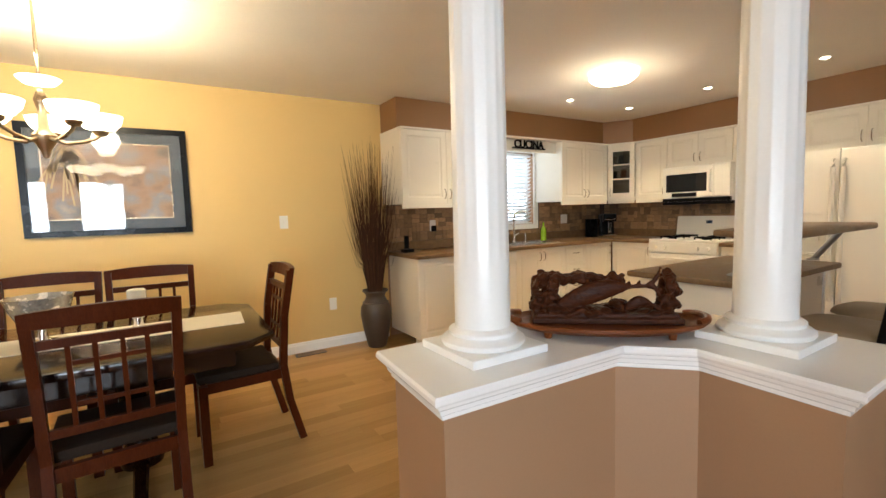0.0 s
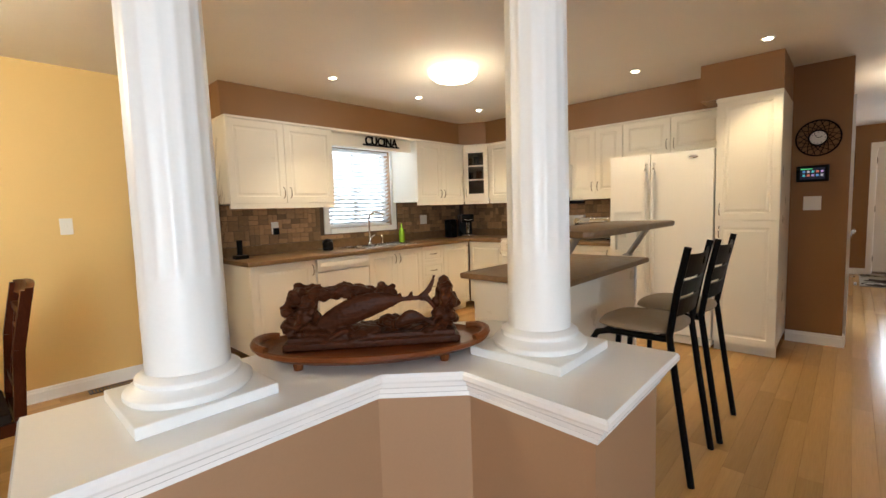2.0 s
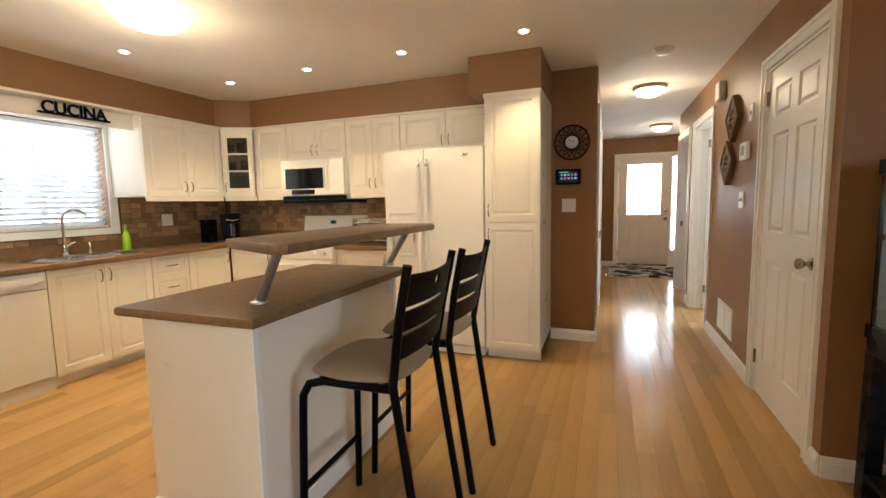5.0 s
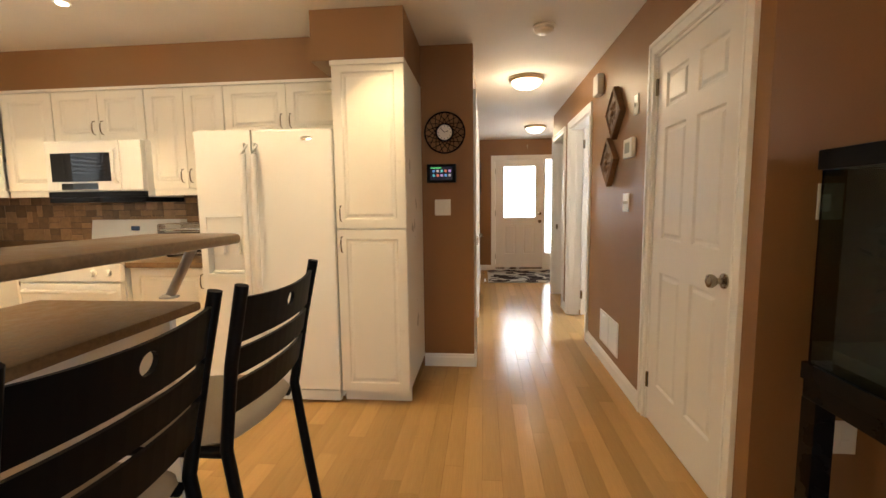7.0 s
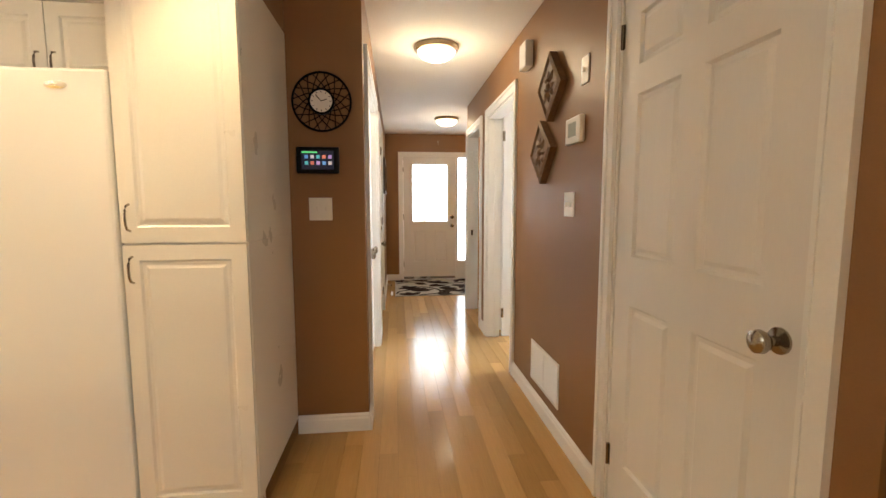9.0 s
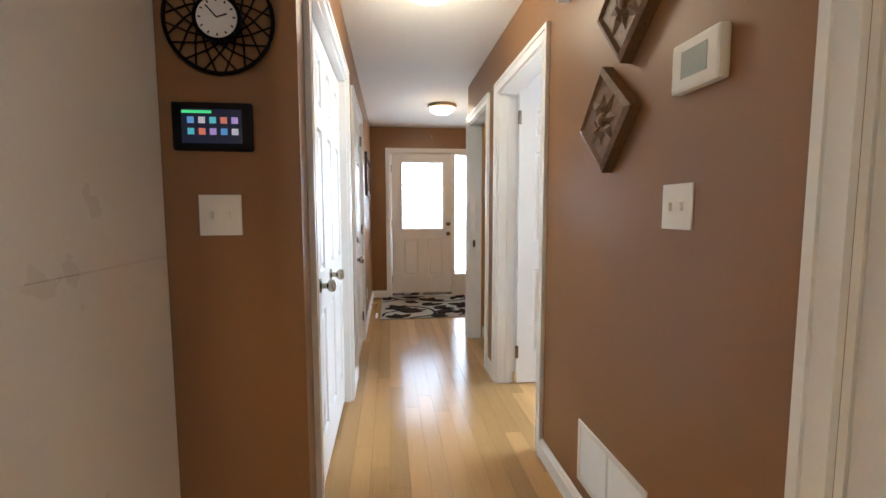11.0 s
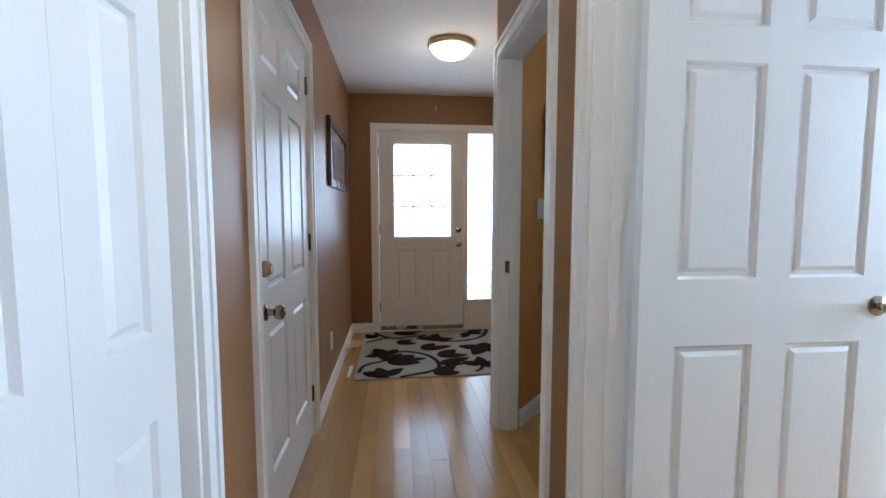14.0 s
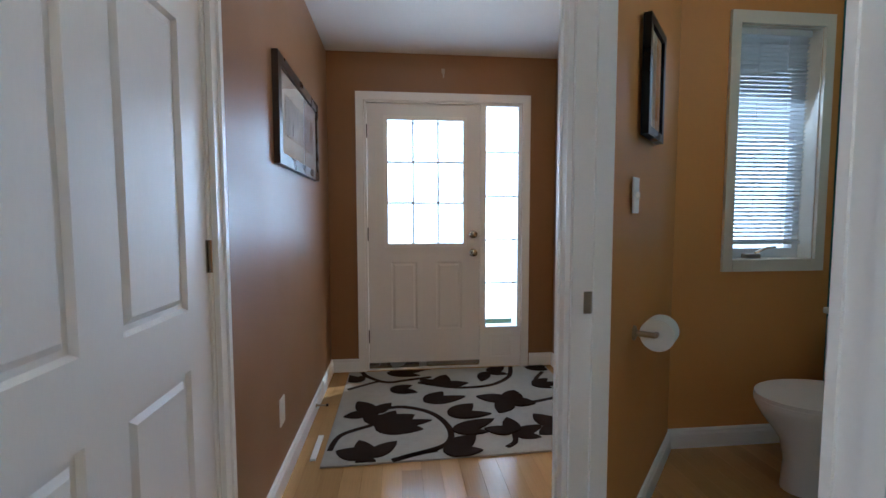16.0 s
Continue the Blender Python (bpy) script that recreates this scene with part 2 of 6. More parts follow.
        return self.add([(0, 0, 0), (w, 0, 0), (w, 0, h), (0, 0, h), (0, t, 0), (w, t, 0), (w, t, h), (0, t, h)],
                        [(4, 7, 6, 5), (0, 4, 5, 1), (1, 5, 6, 2), (2, 6, 7, 3), (3, 7, 4, 0)])

    def mesh(self, name, smooth=False):
        me = bpy.data.meshes.new(name)
        me.from_pydata(self.v, [], self.f)
        if smooth:
            me.polygons.foreach_set("use_smooth", [True] * len(me.polygons))
            me.set_sharp_from_angle(angle=radians(40))
        me.validate()
        return me


def part(name, g, material, parent=None, label="", smooth=False):
    me = g.mesh(name, smooth)
    me.materials.append(material)
    ob = new(name, me)
    ob.parent = parent
    return tagged(ob, label)


def thing(name, m, label, category, group=""):
    ob = new(name)
    ob.empty_display_size = 0.1
    ob.matrix_world = m if isinstance(m, Matrix) else Matrix.Translation(m)
    return tagged(ob, label, category, group)


def struct(name, g, material, label, smooth=False):
    ob = part(name, g, material, None, label, smooth)
    return tagged(ob, category=name.split("_")[0], kind="structure")


def holes(g, lo, hi, z0, z1, openings, put):
    """Wall pieces between lo and hi round the openings (a, b, za, zb)."""
    at = lo
    for a, b, za, zb in sorted(openings):
        if a > at:
            put(g, at, a, z0, z1)
        if za > z0:
            put(g, a, b, z0, za)
        if zb < z1:
            put(g, a, b, zb, z1)
        at = b
    if at < hi:
        put(g, at, hi, z0, z1)
    return g


def wall_x(name, x0, x1, ya, yb, material, label, openings=(), z0=0.0, z1=2.42):
    return struct(name, holes(Geo(), x0, x1, z0, z1, openings, lambda g, a, b, c, d: g.box(a, ya, c, b, yb, d)), material, label)


def wall_y(name, y0, y1, xa, xb, material, label, openings=(), z0=0.0, z1=2.42):
    return struct(name, holes(Geo(), y0, y1, z0, z1, openings, lambda g, a, b, c, d: g.box(xa, a, c, xb, b, d)), material, label)


# ---------- structure ----------
H = 2.42
YN, XF = 4.48, 5.77          # window wall, refrigerator wall
YL, YR = 0.255, -0.765       # hall walls
XD = 10.71                   # front door wall
struct("floor", Geo().box(-2.7, -3.5, -0.14, 10.9, 4.7, -0.012), BASE_OAK, "dark subfloor under honey coloured wood planks")
struct("ceiling", Geo().box(-2.7, -3.5, H, 10.9, 4.7, H + 0.15), CEIL, "cream stippled ceiling")
wall_x("wall_north", -2.5, 2.3, YN, YN + 0.18, YELLOW, "mustard yellow painted dining room wall")
wall_x("wall_kitchen", 2.3, XF + 0.1, YN, YN + 0.18, TAN, "tan painted kitchen wall with a window", [(3.5, 4.4, 1.12, 2.02)])
wall_y("wall_refrigerator", YL, YN, XF, XF + 0.12, BROWN, "brown painted wall behind the kitchen cabinets")
wall_x("wall_hall_left", XF + 0.12, XD, YL, YL + 0.12, BROWN, "brown painted hall wall with two doorways",
       [(5.95, 7.24, 0, 2.06), (7.69, 8.61, 0, 2.06)])
wall_x("wall_hall_right", 4.03, 8.62, YR - 0.12, YR, BROWN, "brown painted hall wall with three doorways",
       [(4.185, 5.03, 0, 2.06), (6.52, 7.43, 0, 2.06), (7.77, 8.56, 0, 2.06)])
wall_y("wall_front", -1.9, YL + 0.12, XD, XD + 0.18, BROWN, "dark brown wall round the front door", [(-1.235, -0.015, 0.0, 2.07)])
wall_x("wall_foyer", 9.38, XD, -1.62, -1.5, BROWN, "brown painted foyer wall")
struct("wall_diagonal", Geo().prism([(8.56, -0.885), (8.62, -0.885), (8.62, -0.77), (8.66, -0.77), (9.45, -1.5), (9.45, -1.62), (9.36, -1.62)], 0, H), BATH, "tan diagonal wall between foyer and bathroom")
wall_y("wall_bath", -3.4, -1.62, 9.38, 9.52, BATH, "tan bathroom wall with a small window", [(-2.395, -1.937, 0.97, 2.13)])
wall_x("wall_bath_back", 7.74, 9.38, -2.6, -2.5, TEAL, "teal bathroom wall")
wall_y("wall_office", -3.5, YR - 0.12, 7.62, 7.74, DOORW, "pale wall between two rooms")
wall_x("wall_office_back", 4.0, 7.62, -3.5, -3.4, DOORW, "pale wall with a wide window", [(6.5, 8.1 - 0.5, 0.9, 2.1)])
wall_y("wall_living_end", -3.3, YR - 0.12, 4.03, 4.15, BROWN, "brown painted wall beside the fish tank")
wall_x("wall_living", -2.5, 4.03, -3.3, -3.15, TAN, "tan living room wall with two windows", [(-2.3, -1.7, 0.75, 2.15), (-1.17, -0.43, 0.75, 2.15)])
wall_y("wall_west", -3.3, YN, -2.7, -2.5, TAN, "tan painted wall")
wall_x("wall_closet_back", 4.15, 6.4, -1.6, -1.5, DOORW, "closet back wall")
wall_x("wall_pantry_back", 5.9, 8.7, 1.0, 1.1, DOORW, "closet back wall")
# soffits over the cabinets
struct("soffit", Geo().prism([(2.28, YN), (2.28, 4.11), (5.31, 4.11), (5.50, 3.80), (5.50, 1.21), (5.10, 1.21), (5.10, 0.645), (XF, 0.645), (XF, YN)], 2.125, H), BROWN, "brown painted soffit above the kitchen cabinets")
# distance outside the windows
for nm, a in (("backdrop_north", (1, 9, -1, 8, 9.05, 5)), ("backdrop_front", (15, -30, -1, 15.05, 10, 9)), ("backdrop_south", (-6, -9.05, -1, 12, -9, 6))):
    struct(nm, Geo().box(*a), BACKDROP, "bright hazy daylight outside")
struct("ground", Geo().box(-80, -80, -0.6, 80, 80, -0.5), mat("lawn", (0.06, 0.1, 0.03), 0.9, vary=0.3), "green lawn outside")


def base_x(name, x0, x1, y, side):
    """Baseboard on a wall at y that faces side (+1 or -1)."""
    g = Geo()
    prof = [(0, 0), (0.016, 0), (0.016, 0.07), (0.011, 0.082), (0.011, 0.09), (0.005, 0.1), (0, 0.1)]
    v = [(x, y + side * (d + 0.001), z) for x in (x0, x1) for d, z in prof]
    n = len(prof)
    g.add(v, [tuple(range(n)), tuple(range(n, 2 * n))[::-1]] + [(i, i + n, (i + 1) % n + n, (i + 1) % n) for i in range(n)])
    return struct(name, g, TRIM, "white painted moulded baseboard")


def base_line(name, p, q):
    """Baseboard from p to q, standing out to the left of that way."""
    ob = base_x(name, 0, (Vector(q) - Vector(p)).length, 0, 1)
    d = Vector(q) - Vector(p)
    ob.matrix_world = Matrix.Translation((*p, 0)) @ Matrix.Rotation(math.atan2(d.y, d.x), 4, "Z")
    return ob


base_line("baseboard", (2.28, YN), (-2.5, YN))
base_line("baseboard", (XF, YL), (XF, 0.64))
base_line("baseboard", (5.88, YL), (XF - 0.016, YL))
base_line("baseboard", (7.62, YL), (7.31, YL))
base_line("baseboard", (XD, YL), (8.68, YL))
base_line("baseboard", (5.10, YR), (6.45, YR))
base_line("baseboard", (7.505, YR), (7.695, YR))
base_line("baseboard", (XD, 0.045), (XD, YL))
base_line("baseboard", (XD, -1.5), (XD, -1.305))
base_line("baseboard", (9.45, -1.5), (XD, -1.5))
base_line("baseboard", (4.03, YR), (4.115, YR))
base_line("baseboard", (4.03, -3.15), (4.03, YR))
base_line("baseboard", (9.36, -1.62), (8.57, -0.9))
base_line("baseboard", (9.38, -2.5), (9.38, -1.62))


def doorway(name, m, w, h, casing=0.07, depth=0.12):
    """Casing and jamb lining: local x across 0..w, front at y=0 facing -y, wall behind it."""
    g = Geo()
    c = casing
    for a, b in ((-c, 0), (w, w + c)):
        g.box(a, -0.012, 0, b, 0, h + c, 0)
        o = a if a < 0 else b - 0.022
        g.box(o, -0.02, 0, o + 0.022, -0.012, h + c - 0.0)
        i = b - 0.012 if a < 0 else a
        g.box(i, -0.016, 0, i + 0.012, -0.012, h)
    g.box(0, -0.012, h, w, 0, h + c)
    g.box(-c + 0.022, -0.02, h + c - 0.022, w + c - 0.022, -0.012, h + c)
    g.box(0, -0.016, h, w, -0.012, h + 0.012)
    lining = Geo()
    lining.box(0.001, 0.0, 0, 0.016, depth, h - 0.016).box(w - 0.016, 0.0, 0, w - 0.001, depth, h - 0.016).box(0.001, 0.0, h - 0.016, w - 0.001, depth, h - 0.001)
    lining.box(0.016, depth * 0.5, 0, 0.028, depth * 0.5 + 0.03, h - 0.016).box(w - 0.028, depth * 0.5, 0, w - 0.016, depth * 0.5 + 0.03, h - 0.016)
    root = thing(name, m, "white painted door casing", "door frame")
    root["kind"] = "structure"
    part("casing", g, TRIM, root)
    part("jamb", lining, TRIM, root)
    return root


def knob_geo():
    return Geo().lathe([(0.031, 0), (0.031, 0.006), (0.012, 0.01), (0.012, 0.032), (0.022, 0.038), (0.028, 0.05), (0.026, 0.062), (0.014, 0.069), (0, 0.07)], n=20, m=Matrix.Rotation(radians(90), 4, "X"))


def six_panel(name, m, w, h, label, knob=None, bolt=None, hinge=None, hinges=(0.09, 0.9), rail=(0.405, 0.503)):
    """A six panel slab, local as Geo.panel."""
    root = thing(name, m, label, "door")
    s, mid = 0.105 * w / 0.76, 0.10 * w / 0.76
    pw = (w - 2 * s - mid) / 2
    rows = [(0.115 * h, rail[0] * h), (rail[1] * h, 0.808 * h), (0.858 * h, 0.945 * h)]
    panels = [(x, a, x + pw, b) for a, b in rows for x in (s, s + pw + mid)]
    part("slab", Geo().panel(w, h, 0.035, panels, 0.011, 0.034), DOORW, root)
    if knob:
        k = part("door_knob", knob_geo(), NICKEL, root, "brushed nickel round knob", True)
        k.location = (knob[0], 0, knob[1])
    if bolt:
        k = part("deadbolt", Geo().lathe([(0.03, 0), (0.03, 0.012), (0.022, 0.02), (0.018, 0.03), (0, 0.031)], m=Matrix.Rotation(radians(90), 4, "X")), BRASS, root, "round deadbolt", True)
        k.location = (bolt[0], 0, bolt[1])
    if hinge is not None:
        for z in [h * q for q in hinges]:
            g = Geo().tube([(hinge, -0.006, z), (hinge, -0.006, z + 0.09)], 0.006, 8)
            g.box(hinge - 0.012, -0.003, z, hinge + 0.012, 0.0, z + 0.09)
            part("hinge", g, NICKEL, root, "nickel butt hinge")
    return root


FACE_N, FACE_S, FACE_W = 180, 0, -90
# right hall wall: local x runs to world -x
doorway("door_frame_1", pose(5.03, YR, 0, 0, 0, FACE_N), 0.845, 2.06)
six_panel("closet_door", pose(5.012, YR - 0.006, 0.01, 0, 0, FACE_N), 0.81, 2.03, "closed white six panel closet door with nickel knob", knob=(0.755, 0.94), hinge=0.0, rail=(0.43, 0.52))
doorway("door_frame_2", pose(7.43, YR, 0, 0, 0, FACE_N), 0.91, 2.06)
six_panel("office_door", pose(7.375, YR - 0.135, 0.012, 0, 0, FACE_W), 0.84, 2.03, "open white six panel door inside a bright room", knob=(0.775, 0.93), hinge=0.0)
doorway("door_frame_3", pose(8.56, YR, 0, 0, 0, FACE_N), 0.79, 2.06)
six_panel("bathroom_door", pose(7.812, YR - 0.14, 0.012, 0, 0, -92), 0.70, 2.03, "open white six panel bathroom door", knob=(0.62, 0.93))
part("strike_plate", Geo().box(0.0165, 0.035, 0.9, 0.0195, 0.075, 0.965), NICKEL, bpy.data.objects["door_frame_3"], "nickel strike plate")
# left hall wall
doorway("door_frame_4", pose(5.95, YL, 0, 0, 0, FACE_S), 1.29, 2.06)
for k, (x, kn) in enumerate(((5.968, None), (6.282, 0.045), (6.596, 0.07), (6.91, None))):
    bi = thing("bifold_door", pose(x, YL + 0.042, 0.02, 0, 0, 0), "white moulded panel bifold closet door leaf", "door", "bifold closet doors")
    w, hh = 0.3132, 2.015
    part("slab", Geo().panel(w, hh, 0.03, [(0.085, a * hh, w - 0.085, b * hh) for a, b in ((0.1, 0.385), (0.475, 0.79), (0.84, 0.95))], 0.012, 0.036), DOORW, bi)
    if kn:
        kk = part("door_knob", knob_geo(), NICKEL, bi, "nickel round knob", True)
        kk.location = (kn, 0, 0.905)
doorway("door_frame_5", pose(7.69, YL, 0, 0, 0, FACE_S), 0.92, 2.06)
six_panel("garage_door", pose(7.708, YL + 0.006, 0.015, 0, 0, FACE_S), 0.884, 2.03, "closed white six panel door with deadbolt and knob", knob=(0.075, 0.86), bolt=(0.075, 1.015), hinge=0.884, hinges=(0.09, 0.5, 0.9), rail=(0.385, 0.46))

# front door with sidelight, local x runs to world -y
fd = thing("front_door", pose(XD + 0.02, -0.035, 0.015, 0, 0, FACE_W), "closed white steel front door with a large glass light", "door")
w, h = 0.87, 2.04
g = Geo()
hole = (0.155, 0.975, 0.735, 1.915)
for a, b, c, d in ((0, hole[1], hole[0], h), (hole[2], hole[1], w, h), (hole[0], hole[3], hole[2], h)):
    g.box(a, 0, b, c, 0.045, d)
g.panel(w, hole[1], 0.045, [(0.175, 0.295, 0.375, 0.83), (0.525, 0.295, 0.725, 0.83)], 0.008, 0.03)
part("slab", g, DOORW, fd)
g = Geo()
a, b, c, d = hole
for q in ((a - 0.03, -0.016, b - 0.03, c + 0.03, 0, b), (a - 0.03, -0.016, d, c + 0.03, 0, d + 0.03), (a - 0.03, -0.016, b, a, 0, d), (c, -0.016, b, c + 0.03, 0, d)):
    g.box(*q)
part("light_frame", g, TRIM, fd)
part("window_pane", Geo().box(a, 0.02, b, c, 0.024, d), PANE, fd).visible_shadow = False
for k in (1, 2):
    part("muntin", Geo().box(a + (c - a) * k / 3 - 0.009, 0.006, b, a + (c - a) * k / 3 + 0.009, 0.018, d), BLIND, fd)
    part("muntin", Geo().box(a, 0.007, b + (d - b) * k / 3 - 0.009, c, 0.017, b + (d - b) * k / 3 + 0.009), BLIND, fd)
part("sweep", Geo().box(0, -0.01, 0.0, w, -0.001, 0.04), STEEL, fd, "grey door sweep")
for z, nm in ((1.045, "deadbolt"), (0.9, "door_knob")):
    k = part(nm, knob_geo(), NICKEL, fd, "brushed nickel " + nm.replace("_", " "), True)
    k.location = (0.815, 0, z)
for z in (0.2, 1.0, 1.78):
    part("hinge", Geo().box(-0.016, -0.012, z, 0.004, -0.001, z + 0.1), BLACK, fd, "dark hinge")
ff = thing("door_frame_6", pose(XD, -0.015, 0, 0, 0, FACE_W), "white front door frame with a tall glazed sidelight", "door frame")
ff["kind"] = "structure"
g = Geo()
g.box(-0.06, -0.018, 0, 0, -0.001, 2.13).box(1.22, -0.018, 0, 1.28, -0.001, 2.13).box(0, -0.018, 2.07, 1.22, -0.001, 2.13)
part("casing", g, TRIM, ff)
g = Geo()
g.box(0.001, 0, 0, 0.017, 0.17, 2.07).box(0.893, 0, 0, 0.935, 0.17, 2.07).box(1.19, 0, 0, 1.219, 0.17, 2.07).box(0.017, 0, 2.056, 0.893, 0.17, 2.07).box(0.935, 0, 2.045, 1.19, 0.17, 2.07)
g.box(0.935, 0.0, 0.0, 1.19, 0.1, 0.30).box(0.017, 0.0, 0.0, 0.893, 0.17, 0.012)
part("jamb", g, TRIM, ff)
part("sidelight_sill", Geo().box(0.935, -0.01, 0.30, 1.19, 0.09, 0.325), TRIM, ff)
part("sidelight_panel", Geo().panel(0.21, 0.2, 0.004, [(0.02, 0.02, 0.19, 0.18)], 0.003, 0.015), TRIM, ff).location = (0.957, -0.005, 0.06)
part("window_pane", Geo().box(0.935, 0.05, 0.325, 1.19, 0.054, 2.045), PANE, ff).visible_shadow = False
for k in range(1, 5):
    z = 0.325 + 1.72 * k / 5
    part("muntin", Geo().box(0.935, 0.04, z - 0.007, 1.19, 0.049, z + 0.007), BLIND, ff)


# ---------- half wall with columns ----------
outline = [(0.82, 1.01), (1.39, 1.0), (1.53, 0.855), (1.51, 0.54), (1.885, 0.545), (1.885, 1.05), (1.58, 1.32), (0.845, 1.32)]


def grown(poly, d):
    """The polygon moved outwards by d."""
    out, n = [], len(poly)
    for i in range(n):
        a, b, c = Vector(poly[i - 1]), Vector(poly[i]), Vector(poly[(i + 1) % n])
        n1 = Vector(((b - a).y, -(b - a).x)).normalized()
        n2 = Vector(((c - b).y, -(c - b).x)).normalized()
        k = (n1 + n2).normalized()
        out.append(tuple(b + k * d / max(k.dot(n1), 0.3)))
    return out


hw = thing("half_wall", (1.4, 1.0, 0), "tan painted angled half wall with a white moulded cap", "half wall")
hw["kind"] = "structure"
inv = Matrix.Translation((-1.4, -1.0, 0))
part("wall_body", Geo().prism(grown(outline, -0.012), 0, 0.862, inv), TAN, hw)
g, rings = Geo(), [(0.0, 0.858), (0.008, 0.862), (0.008, 0.872), (0.016, 0.877), (0.018, 0.888), (0.024, 0.893), (0.026, 0.902), (0.036, 0.906), (0.04, 0.912), (0.04, 0.922), (0.036, 0.929)]
n = len(outline)
vs = [inv @ Vector((*p, z)) for d, z in rings for p in grown(outline, d - 0.012)]
g.add(vs, [(r * n + i, r * n + (i + 1) % n, (r + 1) * n + (i + 1) % n, (r + 1) * n + i) for r in range(len(rings) - 1) for i in range(n)]
      + [tuple((len(rings) - 1) * n + i for i in range(n)), tuple(range(n))[::-1]])
part("cap", g, CAPW, hw, "white glossy moulded wall cap")
part("baseboard", Geo().prism(grown(outline, 0.004), 0, 0.09, inv), TRIM, hw)


def column(x, y):
    c = thing("column", (x, y, 0.929), "white fluted round column on a square plinth", "column", "columns on the half wall")
    part("plinth", Geo().box(-0.122, -0.122, 0, 0.122, 0.122, 0.022, 0.003), TRIM, c)
    part("base", Geo().lathe([(0.108, 0.022), (0.113, 0.028), (0.113, 0.036), (0.106, 0.042), (0.094, 0.045), (0.09, 0.05), (0.093, 0.054), (0.093, 0.06), (0.086, 0.065), (0.076, 0.07)], n=40), TRIM, c, "", True)
    g, k, top = Geo(), 96, H - 0.929
    zs = [0.07, 0.243, 0.252, 0.262, 0.7, 1.1, top]
    v = []
    for z in zs:
        r0 = 0.0755 - 0.008 * z / top
        for a in range(k):
            ph = (a % 6) / 6
            cut = 0.0 if z < 0.25 else 0.0024 * max(0.0, math.sin(math.pi * max(0, ph - 0.16) / 0.84)) ** 0.6
            cut *= 0.5 if 0.25 < z < 0.255 else 1
            t = a * math.tau / k
            v.append(((r0 - cut) * math.cos(t), (r0 - cut) * math.sin(t), z))
    g.add(v, [(i * k + a, i * k + (a + 1) % k, (i + 1) * k + (a + 1) % k, (i + 1) * k + a) for i in range(len(zs) - 1) for a in range(k)])
    part("shaft", g, TRIM, c, "fluted white shaft", True)
    return c


column(1.065, 1.185)
column(1.725, 0.785)

# carved tray with fish sculpture
tray = thing("oval_tray", pose(1.462, 1.105, 0.929, 0, 0, -41), "oval carved wooden tray with handles on short feet", "tray")
a, b = 0.288, 0.148
g = Geo()
prof = [(0.0, 0.03), (0.86, 0.03), (0.9, 0.031), (0.96, 0.041), (1.0, 0.039), (1.0, 0.03), (0.9, 0.018), (0.0, 0.018)]
k = 56
v = [(a * r * math.cos(t * math.tau / k), b * r * math.sin(t * math.tau / k), z) for r, z in prof for t in range(k)]
g.add(v, [(i * k + t, i * k + (t + 1) % k, (i + 1) * k + (t + 1) % k, (i + 1) * k + t) for i in range(len(prof) - 1) for t in range(k)])
part("dish", g, TRAYW, tray, "", True)
for s in (-1, 1):
    part("handle", Geo().tube([(s * (0.245 + 0.042 * math.cos(t)), 0.062 * math.sin(t), 0.04 + 0.008 * math.cos(t)) for t in np.linspace(-1.5, 1.5, 9)], 0.011, 8), TRAYW, tray, "", True)
for x in (-0.17, 0.17):
    for y in (-0.085, 0.085):
        part("foot", Geo().lathe([(0.01, 0), (0.012, 0.01), (0.012, 0.019)], (x, y, 0), 8), TRAYW, tray)

sc = tagged(new("fish_sculpture"), "dark carved driftwood sculpture of swimming fish", "sculpture")
bm = bmesh.new()
rnd = random.Random(5)


def blob(x, y, z, sx, sy, sz, rot=0.0, rough=0.25, seg=3):
    m = pose(x, y, z, 0, rot, 0) @ Matrix.Diagonal((sx, sy, sz, 1))
    r = bmesh.ops.create_icosphere(bm, subdivisions=seg, radius=1, matrix=m)
    c = Vector((x, y, z))
    for vv in r["verts"]:
        d = noise.noise(vv.co * 45) + 0.6 * noise.noise(vv.co * 95)
        vv.co = c + (vv.co - c) * (1 + rough * d)


for w, d, z, h in ((0.40, 0.105, 0.041, 0.016), (0.375, 0.09, 0.054, 0.012)):
    bmesh.ops.create_cube(bm, size=1, matrix=pose(0, 0, z) @ Matrix.Diagonal((w, d, h, 1)))
# coral mass at one end
for i in range(44):
    u = rnd.random()
    blob(-0.168 + rnd.uniform(-0.026, 0.03), rnd.uniform(-0.032, 0.032), 0.062 + u * 0.092, 0.019, 0.02, 0.013, rnd.uniform(-70, 70), 0.7)
# driftwood branch that arches over the large fish, with a crest at its end
for i in range(34):
    u = i / 33
    blob(-0.165 + 0.17 * u, 0.008 + rnd.uniform(-0.01, 0.012), 0.156 - 0.006 * u + rnd.uniform(-0.007, 0.007), 0.02, 0.016, 0.0135 - 0.003 * u, rnd.uniform(-30, 30), 0.7)
for i in range(14):
    u = rnd.random()
    blob(0.012 + 0.04 * u, rnd.uniform(-0.012, 0.012), 0.138 + 0.028 * rnd.random(), 0.011, 0.012, 0.009, rnd.uniform(-60, 60), 0.8)
